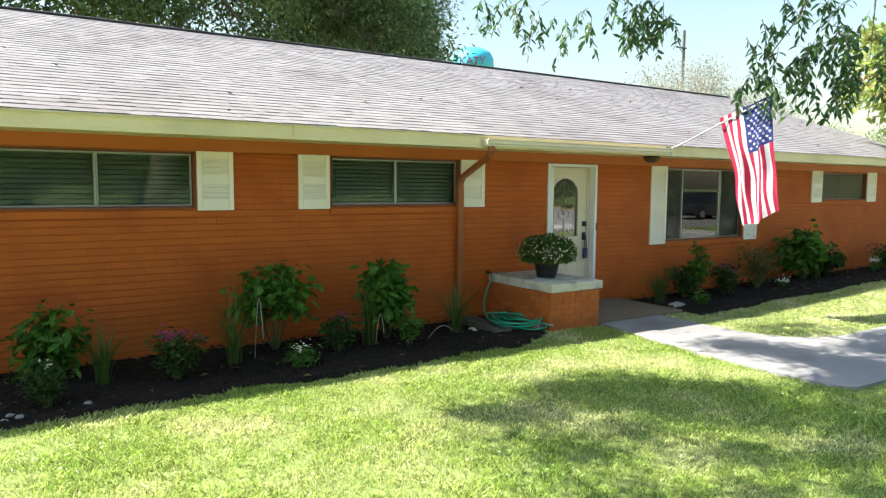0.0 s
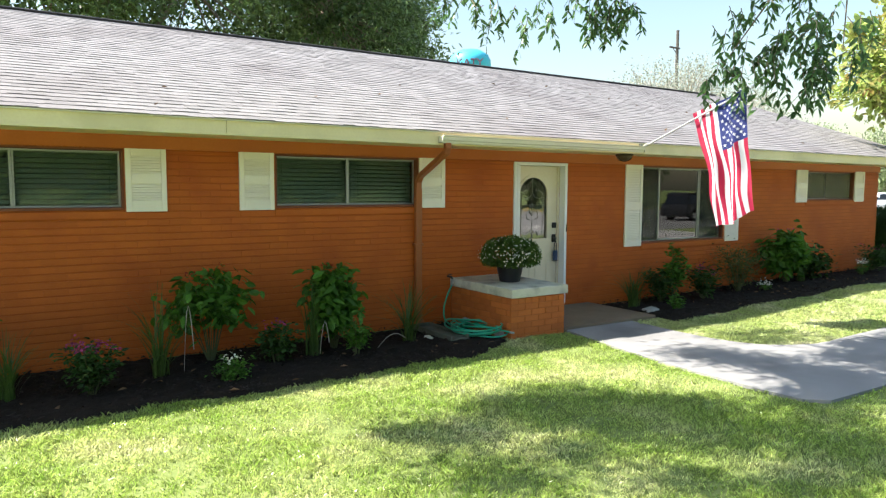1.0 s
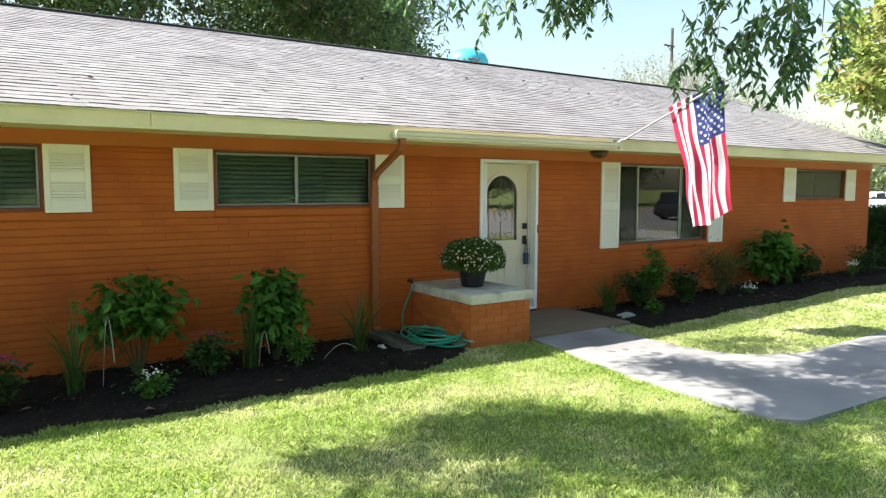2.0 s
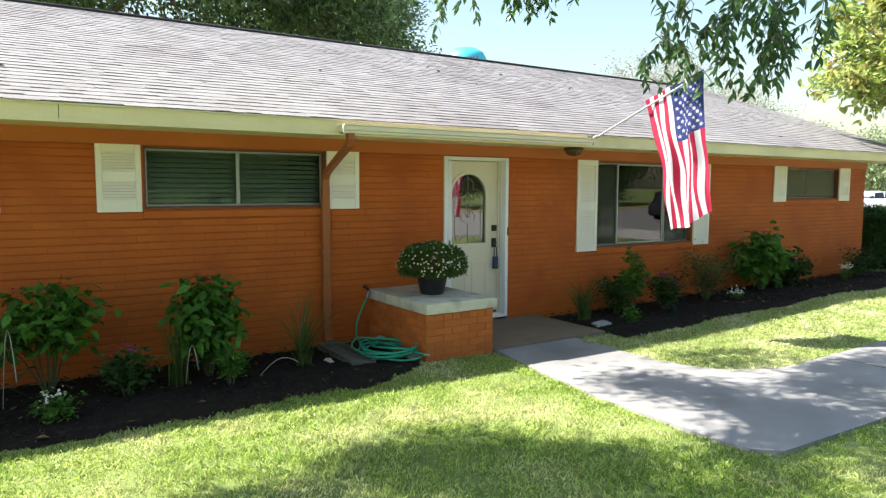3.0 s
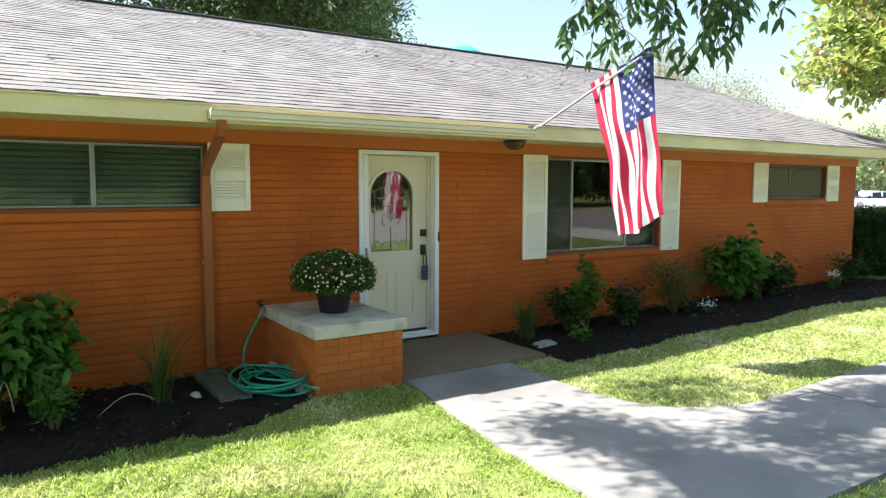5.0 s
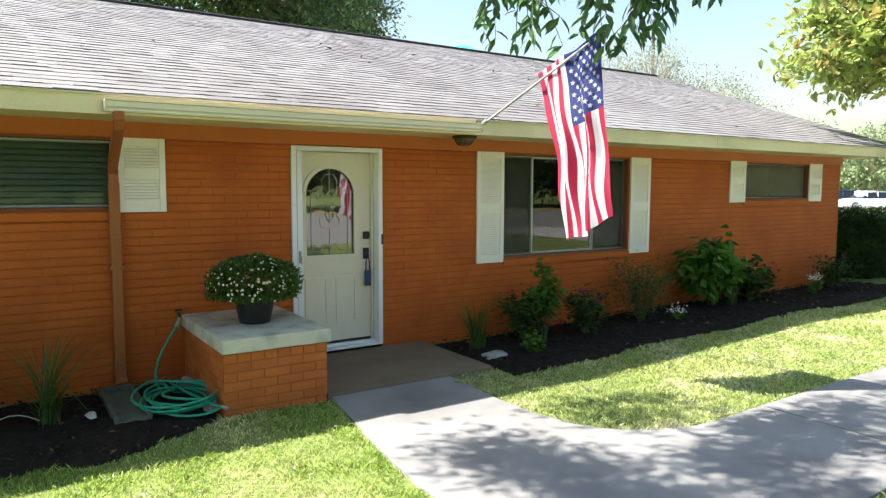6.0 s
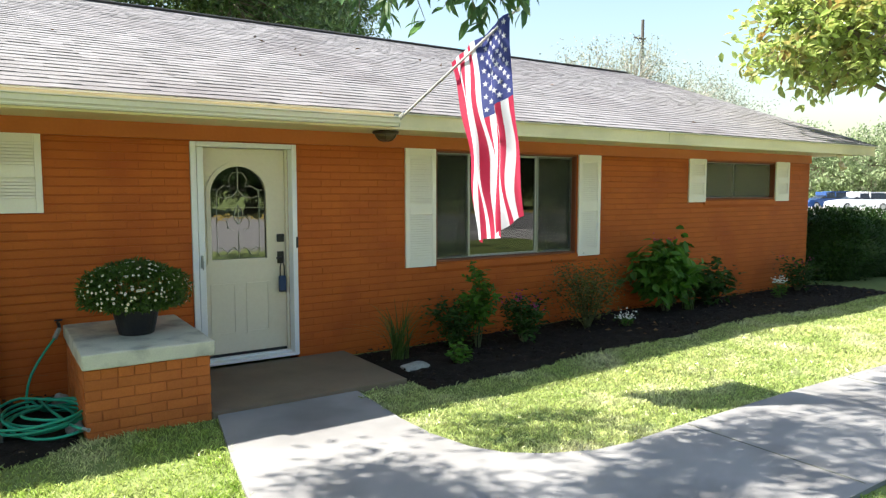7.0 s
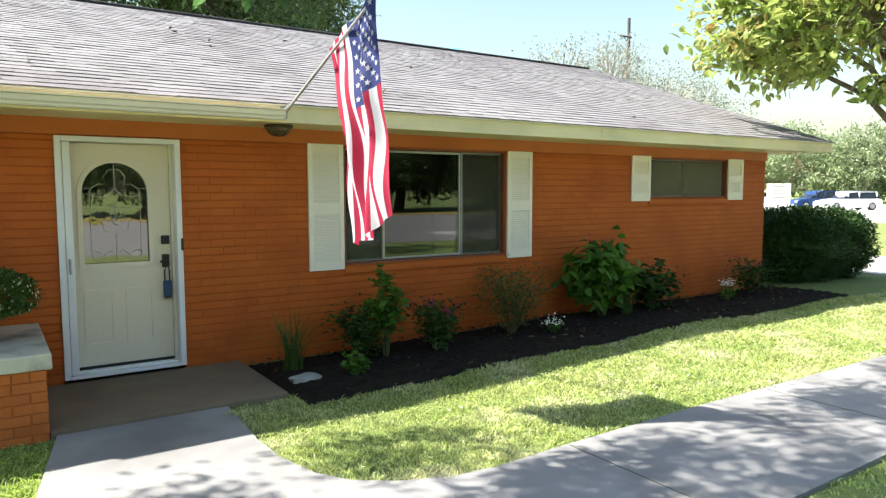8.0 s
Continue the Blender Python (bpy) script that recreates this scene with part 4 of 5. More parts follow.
local(part("core", boxes([(PX0 + 0.006, PX1 - 0.006, PY0 + 0.006, WY + 0.004, -0.03, PZ)]), PED_MORTAR), pedestal)
bm = boxes([(5.125, 6.018, 6.41, WY - 0.004, PZ, PZ + 0.11)], 0.012)
bmesh.ops.subdivide_edges(bm, edges=[e for e in bm.edges if e.calc_length() > 0.3], cuts=8, use_grid_fill=True)
for v in bm.verts:
    v.co += Vector(noise.noise_vector(v.co * 9)) * 0.004
local(part("cap", bm, CAP, label="weathered pale concrete cap"), pedestal)

pot = thing("flower_pot", "black plastic pot of white daisy-like mums on the concrete cap", "potted plant", (5.58, 7.03, 0.58))
part("pot", lathe(bmesh.new(), [(0.125, 0.0), (0.13, 0.005), (0.172, 0.195), (0.186, 0.198), (0.188, 0.238), (0.175, 0.238), (0.165, 0.19), (0.02, 0.18)], (0, 0, 0), 32), POT, pot)
rng = np.random.default_rng(21)
n = 9000
d = unit(rng.normal(size=(n, 3)) * np.array([1, 1, 0.9]) + np.array([0, 0, 0.35]))
r = rng.uniform(0.55, 1.0, n)[:, None] ** 0.6
lump = 1 + 0.10 * np.sin(d[:, :1] * 7 + 1) * np.cos(d[:, 1:2] * 6)
base = d * r * lump * np.array([0.39, 0.375, 0.235]) + np.array([0, 0, 0.325])
base[:, 2] = np.maximum(base[:, 2], 0.215 + 0.05 * rng.random(n))
leaves("foliage", base, d + rng.normal(size=(n, 3)) * 0.6, rng.uniform(0.025, 0.05, n), rng.uniform(0.012, 0.02, n), MUM_LEAF, pot, 5)
for k in range(14):
    a = k * 2.4
    part("stem", tube(bmesh.new(), [(0.03 * math.cos(a), 0.03 * math.sin(a), 0.16), (0.22 * math.cos(a), 0.22 * math.sin(a), 0.36)], [0.006, 0.003], 5), STEM, pot)
petals_v, petals_f, discs = [], [], bmesh.new()
count = 0
for k in range(330):
    dd = unit(rng.normal(size=(1, 3)) + np.array([[0, -0.2, 0.25]]))[0]
    c = dd * np.array([0.385, 0.38, 0.245]) * (1 + 0.08 * math.sin(dd[0] * 7 + 1)) + np.array([0, 0, 0.325])
    if c[2] < 0.23:
        continue
    z = Vector(dd)
    m = Matrix.Translation(Vector(c)) @ z.to_track_quat("Z", "Y").to_matrix().to_4x4()
    rad = rng.uniform(0.008, 0.014)
    ring = [m @ Vector((rad * (1 if q % 2 else 0.72) * math.cos(q * math.pi / 8), rad * (1 if q % 2 else 0.72) * math.sin(q * math.pi / 8), 0.003)) for q in range(16)]
    ring.append(m @ Vector((0, 0, 0.001)))
    petals_v += [tuple(p) for p in ring]
    petals_f += [(count + q, count + (q + 1) % 16, count + 16) for q in range(16)]
    count += 17
    bmesh.ops.create_circle(discs, cap_ends=True, segments=7, radius=rad * 0.3, matrix=m @ Matrix.Translation((0, 0, 0.005)))
tagged(quads("blossom", petals_v, petals_f, PETAL, pot, "small white daisy flowers"), kind="stuff")
tagged(part("blossom_eye", discs, YOLK, pot), kind="stuff")

tap = thing("hose_tap", "small brass wall tap with a pale hose nozzle", "tap", (5.09, WY, 0.60))
part("spigot", tube(bmesh.new(), [(0, 0.0, 0.0), (0, -0.09, 0.0), (0, -0.12, -0.03)], 0.014, 10), BLACK, tap)
part("handle", tube(bmesh.new(), [(-0.03, -0.06, 0.03), (0.03, -0.06, 0.03)], 0.008, 8), BLACK, tap)
part("coupling", tube(bmesh.new(), [(0, -0.12, -0.03), (-0.04, -0.16, -0.10)], [0.017, 0.02], 10), STONE, tap, "pale plastic hose coupling")
hose = thing("garden_hose", "coiled bright green garden hose on the mulch", "hose", (4.92, 6.86, 0.02))
o = Vector((4.92, 6.86, 0.02))
rnd = random.Random(4)
pts = [Vector((5.05, 7.57, 0.50)) - o, Vector((4.97, 7.54, 0.40)) - o, Vector((4.87, 7.48, 0.24)) - o, Vector((4.83, 7.40, 0.10)) - o, Vector((4.83, 7.25, 0.05)) - o]
for k in range(7 * 16):
    a = math.pi * 0.6 + k * 2 * math.pi / 16
    loop = k // 16
    rr = 0.235 + 0.05 * math.sin(loop * 2.3) + 0.02 * math.sin(a * 0.5)
    pts.append(Vector((rr * 1.08 * math.cos(a) + 0.05 * math.sin(loop * 1.7), rr * 1.35 * math.sin(a) + 0.05 * math.cos(loop * 2.9) - 0.02, 0.02 + 0.014 * loop + 0.02 * math.sin(a * 1.5 + loop))))
pts += [Vector((0.13, -0.34, 0.07)), Vector((0.2, -0.42, 0.05)), Vector((0.22, -0.45, 0.045))]
fine = []
for i in range(len(pts) - 1):
    p0, p1, p2, p3 = pts[max(i - 1, 0)], pts[i], pts[i + 1], pts[min(i + 2, len(pts) - 1)]
    for s in (0, 0.5):
        fine.append(0.5 * ((2 * p1) + (p2 - p0) * s + (2 * p0 - 5 * p1 + 4 * p2 - p3) * s * s + (3 * p1 - p0 - 3 * p2 + p3) * s ** 3))
fine.append(pts[-1])
part("tube", tube(bmesh.new(), fine, 0.0105, 8), HOSE, hose, smooth=True)
part("end_fitting", tube(bmesh.new(), [pts[-2], pts[-1] + Vector((0.012, -0.016, 0))], [0.0125, 0.014], 10), STONE, hose, "pale plastic end fitting")


def rock(name, label, x, y, sx, sy, sz, seed, z=0.0, mat_=None):
    bm = bmesh.new()
    bmesh.ops.create_icosphere(bm, subdivisions=3, radius=1.0)
    for v in bm.verts:
        k = 1 + 0.25 * noise.noise(v.co * 1.3 + Vector((seed, 0, 0))) + 0.08 * noise.noise(v.co * 4 + Vector((0, seed, 0)))
        v.co = Vector((v.co.x * sx * k, v.co.y * sy * k, max(v.co.z, -0.35) * sz * k))
    ob = part(name, bm, mat_ or STONE)
    ob.location = (x, y, z)
    return tagged(ob, label, "stone")


rock("stone", "flat pale stone in the mulch beside the porch", 7.98, 6.76, 0.15, 0.085, 0.05, 3, 0.02)
rock("stone", "pale grey rock tucked behind the coiled hose", 5.09, 6.60, 0.06, 0.06, 0.06, 7, 0.03)
rock("stone", "pale block lying by the brick plinth", 5.05, 7.25, 0.06, 0.05, 0.07, 9, 0.06)
for k, (x, y) in enumerate(((-0.78, 6.12), (-0.66, 6.05), (-0.9, 6.2), (-0.72, 6.22), (-0.56, 6.1), (-0.85, 6.04), (-0.08, 6.2), (-0.98, 6.1), (-0.62, 6.18), (-0.94, 6.0))):
    rock("stone", "small pale gravel stone at the bed edge", x, y, 0.03, 0.025, 0.02, k + 20, 0.005)
wrapper = thing("plastic_scrap", "crumpled white plastic scrap lying on the mulch", "litter", (4.28, 6.92, 0.02))
bm = bmesh.new()
bmesh.ops.create_icosphere(bm, subdivisions=2, radius=0.05)
for v in bm.verts:
    v.co = Vector((v.co.x * 0.8, v.co.y * 1.5, v.co.z * 0.5)) * (1 + 0.6 * noise.noise(v.co * 40))
part("sheet", bm, PETAL, wrapper)


# ---- bed plants ----
def shrub(name, label, category, x, y, h, w, n, leaf, material, seed, low=0.15, flower=None, flowers=0, stems=7, lean=(0, 0), flat=0.8, droop=(-0.55, 0.45)):
    """A leafy plant: arching stems, leaves in clumps along them, and flower heads on top."""
    rng = np.random.default_rng(seed)
    ob = thing(name, label, category, (x, y, float(rise(x, y))))
    base, way, tips = [], [], []
    per = max(1, int(1.7 * n) // stems)
    for k in range(stems):
        a = 2.4 * k + seed
        rad = w / 2 * math.sqrt((k + 0.5) / stems)
        top = Vector((rad * math.cos(a) + lean[0] * h, rad * math.sin(a) * flat + lean[1] * h, h * rng.uniform(0.72, 1.0) * (1 - 0.25 * (rad / (w / 2)) ** 2)))
        mid = Vector((top.x * 0.45, top.y * 0.45, top.z * 0.55))
        part("stem", tube(bmesh.new(), [(0.02 * math.cos(a), 0.02 * math.sin(a), -0.02), mid, top], [0.008, 0.006, 0.003], 5), STEM, ob)
        tips.append(top)
        for _ in range(per):
            s = rng.uniform(low, 1.0) ** 0.7
            p = mid * (s / 0.55) if s < 0.55 else mid.lerp(top, (s - 0.55) / 0.45)
            j = rng.normal(size=3) * (w * 0.10 + 0.012)
            base.append((p.x + j[0], p.y + j[1], max(0.02, p.z + j[2] * 0.7)))
            b = rng.uniform(0, 2 * math.pi)
            way.append((math.cos(b), math.sin(b), rng.uniform(*droop)))
    m = len(base)
    leaves("foliage", base, way, rng.uniform(0.65, 1.2, m) * leaf, rng.uniform(0.65, 1.1, m) * leaf * 0.5, material, ob, seed, broad=leaf > 0.055)
    if flower:
        fb, fw = [], []
        for k in range(flowers):
            t = tips[k % len(tips)]
            for _ in range(9):
                fb.append((t.x + rng.normal() * 0.03, t.y + rng.normal() * 0.03, t.z + abs(rng.normal()) * 0.04))
                fw.append((rng.normal(), rng.normal(), rng.uniform(0.0, 0.9)))
        leaves("blossom", fb, fw, 0.034, 0.024, flower, ob, seed + 1)
    return ob


def strap_plant(name, label, x, y, h, n, seed, spread=0.5, material=None):
    """A tuft of long arching strap leaves."""
    rng = np.random.default_rng(seed)
    ob = thing(name, label, "grass clump", (x, y, float(rise(x, y))))
    V, F = [], []
    for k in range(n):
        a, L = rng.uniform(0, 2 * math.pi), h * rng.uniform(0.6, 1.15)
        out = spread * rng.uniform(0.15, 1.0) * (1.4 if rng.random() < 0.2 else 0.8)
        wd = rng.uniform(0.003, 0.0075)
        c, s = math.cos(a), math.sin(a)
        bx, by = rng.normal() * 0.03, rng.normal() * 0.03
        i0 = len(V)
        for q in range(6):
            t = q / 5
            r, z = out * L * t ** 1.8, max(0.02 * t, L * (t - 0.4 * out * t ** 3))
            ww = wd * (1 - t) ** 0.6 + 0.0008
            V.append((bx + c * r - s * ww, by + s * r + c * ww, z))
            V.append((bx + c * r + s * ww, by + s * r - c * ww, z))
        F += [(i0 + 2 * q, i0 + 2 * q + 1, i0 + 2 * q + 3, i0 + 2 * q + 2) for q in range(5)]
    tagged(quads("leaf_tuft", V, F, material or BLADE, ob), kind="stuff")
    return ob


shrub("leafy_shrub", "broad-leaved green shrub against the brick wall", "shrub", -0.30, 7.15, 0.70, 0.60, 380, 0.125, LEAF, 31, droop=(-1.2, 0.1))
strap_plant("strap_plant", "tuft of upright green strap leaves", 0.10, 6.72, 0.66, 75, 32, 0.95)
shrub("low_shrub", "small pale-flecked shrub at the bed edge", "shrub", -0.36, 6.3, 0.36, 0.36, 520, 0.045, LEAF_DARK, 33, flower=PETAL, flowers=1)
shrub("flowering_shrub", "dark shrub with purple flower heads", "shrub", 0.70, 6.58, 0.52, 0.48, 480, 0.06, LEAF_DARK, 34, flower=PURPLE, flowers=14)
strap_plant("strap_plant", "sprawling clump of long arching leaves", 1.30, 6.84, 0.88, 60, 35, 1.1)
shrub("leafy_shrub", "tall bare-legged shrub with a broad leafy head and red buds", "shrub", 1.86, 7.2, 0.98, 0.84, 460, 0.13, LEAF, 36, low=0.6, flower=RED_BUD, flowers=3, stems=11, droop=(-1.2, 0.1))
shrub("flower_clump", "low clump of small white flowers", "flower", 1.84, 6.42, 0.20, 0.36, 260, 0.05, LEAF, 37, flower=PETAL, flowers=3)
shrub("flowering_shrub", "dark shrub with a few purple flower heads", "shrub", 2.40, 6.80, 0.45, 0.42, 330, 0.07, LEAF_DARK, 38, flower=PURPLE, flowers=4)
shrub("leafy_shrub", "dense tall leafy shrub with red buds by the wall", "shrub", 3.14, 7.05, 1.04, 0.62, 640, 0.14, LEAF, 39, low=0.25, flower=RED_BUD, flowers=3, stems=10, droop=(-1.2, 0.1))
strap_plant("strap_plant", "thin tuft of dry upright leaves", 2.84, 6.9, 0.74, 55, 40, 0.4)
shrub("low_shrub", "small feathery green plant", "shrub", 3.24, 6.68, 0.40, 0.30, 330, 0.05, LEAF, 41)
strap_plant("strap_plant", "tuft of narrow leaves near the downspout", 4.0, 6.88, 0.74, 85, 42, 1.2)
strap_plant("strap_plant", "soft tuft of narrow leaves beside the porch", 8.0, 7.12, 0.66, 95, 43, 1.2)
shrub("low_shrub", "small bright green seedling in the mulch", "shrub", 8.42, 6.66, 0.24, 0.20, 130, 0.06, LEAF, 44)
shrub("leafy_shrub", "dark round shrub below the window", "shrub", 8.80, 7.26, 0.60, 0.60, 560, 0.07, LEAF_DARK, 45)
shrub("rose_bush", "tall thin rose bush with drooping leaves", "shrub", 9.02, 7.18, 0.95, 0.36, 330, 0.09, LEAF, 46, low=0.3, stems=5)
shrub("flowering_shrub", "dark shrub with deep purple flower heads", "shrub", 9.55, 7.05, 0.55, 0.55, 440, 0.07, LEAF_DARK, 47, flower=PURPLE, flowers=9)
shrub("twiggy_shrub", "loose olive-green twiggy shrub under the window", "shrub", 10.65, 7.16, 0.88, 0.98, 1300, 0.05, LEAF_OLIVE, 48, stems=16)
shrub("flower_clump", "low clump of small white flowers", "flower", 11.05, 6.92, 0.12, 0.26, 110, 0.04, LEAF, 49, flower=PETAL, flowers=6)
shrub("leafy_shrub", "large-leaved bright green shrub at the wall", "shrub", 12.15, 7.2, 1.0, 0.84, 560, 0.19, LEAF, 50, low=0.3, flower=PURPLE, flowers=2, stems=10, droop=(-1.1, 0.2))
shrub("leafy_shrub", "dark low shrub with long leaves", "shrub", 13.2, 7.3, 0.60, 0.95, 420, 0.12, LEAF_DARK, 51)
strap_plant("strap_plant", "tuft of green strap leaves between shrubs", 12.55, 7.15, 0.55, 40, 52, 0.6)
shrub("flower_clump", "small plant topped with white flowers", "flower", 14.5, 7.02, 0.32, 0.26, 130, 0.05, LEAF, 53, flower=PETAL, flowers=8)
shrub("flowering_shrub", "dark purplish shrub near the house corner", "shrub", 15.5, 7.3, 0.60, 0.75, 460, 0.07, LEAF_DARK, 54, flower=PURPLE, flowers=5)


def dry_stalk(x, y, reach, rise_):
    """A single bleached stalk bowing out over the mulch."""
    ob = thing("dry_stalk", "single bleached dry stalk bowed over the dark mulch", "stalk", (x, y, 0.0))
    pts = [(-reach * t, -0.25 * reach * t, 0.02 + rise_ * math.sin(math.pi * min(t * 0.9 + 0.1, 1.0))) for t in (0, 0.15, 0.3, 0.45, 0.6, 0.75, 0.9, 1.0)]
    part("stalk", tube(bmesh.new(), pts, [0.005, 0.005, 0.0045, 0.004, 0.004, 0.003, 0.003, 0.002], 6), PALE_BARK, ob)


dry_stalk(3.95, 6.86, 0.42, 0.12)
dry_stalk(3.0, 6.85, 0.12, 0.34)
dry_stalk(1.62, 6.9, 0.10, 0.62)


def hedge(x0, x1, y0, y1, h, n, seed):
    """A clipped, rounded evergreen hedge: leaves over lumpy mounds on woody stems."""
    rng = np.random.default_rng(seed)
    ob = thing("hedge", "dense dark green rounded hedge at the house corner", "hedge", ((x0 + x1) / 2, (y0 + y1) / 2, 0))
    d = unit(rng.normal(size=(n, 3)))
    r = rng.uniform(0.5, 1.0, n)[:, None] ** 0.35
    sup = np.sign(d) * np.abs(d) ** 0.72
    p = sup * r * np.array([(x1 - x0) / 2, (y1 - y0) / 2, h / 2]) + np.array([0, 0, h / 2])
    p += 0.07 * np.stack([np.sin(p[:, 2] * 9 + p[:, 1] * 4), np.sin(p[:, 0] * 8), np.sin(p[:, 0] * 6 + p[:, 1] * 7)], 1)
    p[:, 2] = np.maximum(p[:, 2], 0.08)
    leaves("foliage", p, d + rng.normal(size=(n, 3)) * 0.5, rng.uniform(0.04, 0.08, n), rng.uniform(0.02, 0.04, n), LEAF_DARK, ob, seed)
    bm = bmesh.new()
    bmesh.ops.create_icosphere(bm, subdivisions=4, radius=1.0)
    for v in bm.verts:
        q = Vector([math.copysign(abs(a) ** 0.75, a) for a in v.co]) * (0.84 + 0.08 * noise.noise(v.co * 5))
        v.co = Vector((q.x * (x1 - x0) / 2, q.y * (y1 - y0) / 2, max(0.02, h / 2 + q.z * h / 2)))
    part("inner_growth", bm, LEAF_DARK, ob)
    for k in range(12):
        x, y = rng.uniform(-0.4, 0.4) * (x1 - x0), rng.uniform(-0.3, 0.3) * (y1 - y0)
        part("stem", tube(bmesh.new(), [(x, y, -0.03), (x * 1.1, y * 1.1, h * 0.4), (x * 1.4, y * 1.3, h * 0.8)], [0.025, 0.018, 0.006], 6), BARK, ob)
    return ob


hedge(16.7, 20.2, 7.25, 9.2, 1.32, 36000, 61)


# ---- trees ----
def tree(name, label, x, y, trunk_r, fork, crowns, n, leaf, leaf_mat, seed, bark=None, clump=0.5, spread=0.9, droop=-0.2, width=0.45, twigs=0, density=1.0, limb=0.45, broad=False):
    """A tapered trunk, limbs to each crown mass, and leaves in clumps that leave gaps. crowns: (x, y, z, rx, ry, rz) in the world."""
    rng = np.random.default_rng(seed)
    ob = thing(name, label, "tree", (x, y, -0.03))
    bm = bmesh.new()
    o = Vector((x, y, -0.03))
    top = Vector((0.1 * fork, 0.05 * fork, fork))
    tube(bm, [(0, 0, -0.2), (0, 0, 0.15), top * 0.5 + Vector((0.05, 0, 0)), top], [trunk_r * 1.5, trunk_r * 1.15, trunk_r * 0.95, trunk_r * 0.75], 12)
    trunk = part("trunk", bm, bark or BARK, ob)
    limbs = bmesh.new()
    base, way = [], []
    total = sum(c[3] * c[4] * c[5] for c in crowns) ** 1.0
    for cx, cy, cz, rx, ry, rz in crowns:
        c = Vector((cx, cy, cz)) - o
        bend = top.lerp(c, 0.5) + Vector((0, 0, 0.1 * (c - top).length))
        r0 = trunk_r * limb
        tube(limbs, [top * 0.9, bend, c], [r0, r0 * 0.6, r0 * 0.3], 8)
        share = n * rx * ry * rz / total
        k = max(4, int(share / (70 * density)))
        cd = unit(rng.normal(size=(k, 3)))
        cen = cd * (rng.uniform(0.25, 1.0, k)[:, None] ** 0.45) * np.array([rx, ry, rz])
        for i in range(0, k, max(1, k // 40)):
            e = Vector(cen[i]) * 0.95 + c
            tube(limbs, [c * 0.85 + bend * 0.15, c.lerp(e, 0.5) + Vector((0, 0, 0.05)), e], [r0 * 0.25, r0 * 0.14, 0.008], 5, cap=False)
        for i in range(twigs):
            e = Vector(cen[i % k]) * rng.uniform(0.8, 1.15) + c
            s = e.lerp(c, 0.5)
            tube(limbs, [s, s.lerp(e, 0.5) + Vector(rng.normal(size=3)) * 0.15, e], [0.02, 0.014, 0.006], 4, cap=False)
        m = int(share)
        idx = rng.integers(0, k, m)
        size = rng.uniform(0.6, 1.4, k)[idx][:, None] * clump
        off = rng.normal(size=(m, 3)) * size * np.array([1, 1, 0.7]) * 0.5
        base.append(np.array(c)[None, :] + cen[idx] + off)
        way.append(cd[idx] * 0.6 + rng.normal(size=(m, 3)) * spread + np.array([0, 0, droop]))
    part("branchwork", limbs, bark or BARK, ob)
    base, way = np.concatenate(base), np.concatenate(way)
    m = len(base)
    leaves("crown", base, way, rng.uniform(0.7, 1.2, m) * leaf, rng.uniform(0.7, 1.2, m) * leaf * width, leaf_mat, ob, seed + 5, broad=broad)
    return ob


OAK = "tall broad evergreen oak standing behind the house"
tree("oak_tree", OAK, 3.5, 28, 0.45, 4, [(1, 26, 9, 4.5, 4, 5), (6.5, 26.5, 9.5, 4.5, 4, 5.5), (4, 30, 12, 5, 4, 4)], 45900, 0.27, TREE_LEAF, 71, clump=1.2, density=2.2)
tree("oak_tree", OAK, 14.5, 31, 0.45, 4, [(12.5, 28.5, 9.5, 4.5, 4, 5.5), (15.2, 31, 9.5, 3.6, 4, 5.5), (14, 33, 13, 4.5, 4, 4)], 45900, 0.27, TREE_LEAF, 72, clump=1.2, density=2.2)
tree("oak_tree", OAK, 23.0, 43, 0.45, 4, [(20.0, 42, 11, 4.5, 4, 7), (23.6, 43, 11, 3.6, 4, 7), (21, 44, 15, 4, 4, 4)], 40500, 0.31, TREE_LEAF, 73, clump=1.2, density=2.2)
tree("oak_tree", "dark evergreen oak at the far side of the back garden", -4.5, 30, 0.4, 4, [(-6, 29, 9, 4, 4, 5), (-2.6, 30, 8.5, 2.2, 4, 4.5)], 29700, 0.27, TREE_LEAF, 74, clump=1.2, density=2.2)
PALE = "sparse pale-leaved tree with light twigs behind the house"
tree("pale_tree", PALE, 26, 20.5, 0.16, 2.0, [(23.4, 20, 5.0, 2.2, 2, 2.1), (26.5, 20.5, 5.4, 2.6, 2, 2.3)], 10000, 0.12, PALE_LEAF, 75, PALE_BARK, clump=0.6, twigs=260, density=0.5)
tree("pale_tree", PALE, 33.5, 21.5, 0.16, 2.0, [(30.5, 21, 4.8, 2.6, 2, 2.3), (34.5, 22, 4.6, 2.8, 2, 2.4)], 10000, 0.13, PALE_LEAF, 76, PALE_BARK, clump=0.6, twigs=240, density=0.5)
tree("magnolia_tree", "glossy-leaved magnolia with bronze leaf undersides at the end of the path", 17.6, 5.3, 0.16, 1.7,
     [(15.4, 7.0, 4.4, 1.15, 1.0, 0.9), (16.2, 6.2, 4.3, 1.4, 1.2, 1.3), (17.3, 7.3, 4.8, 1.5, 1.3, 1.2), (17.6, 6.0, 5.0, 1.7, 1.5, 1.2), (16.2, 6.4, 4.8, 0.95, 0.95, 0.85), (16.4, 7.6, 3.9, 1.0, 0.9, 0.7), (17.6, 4.8, 4.6, 1.5, 1.2, 1.6)],
     13500, 0.185, MAGNOLIA_LEAF, 77, clump=0.36, spread=0.8, droop=0.1, width=0.5, broad=True)

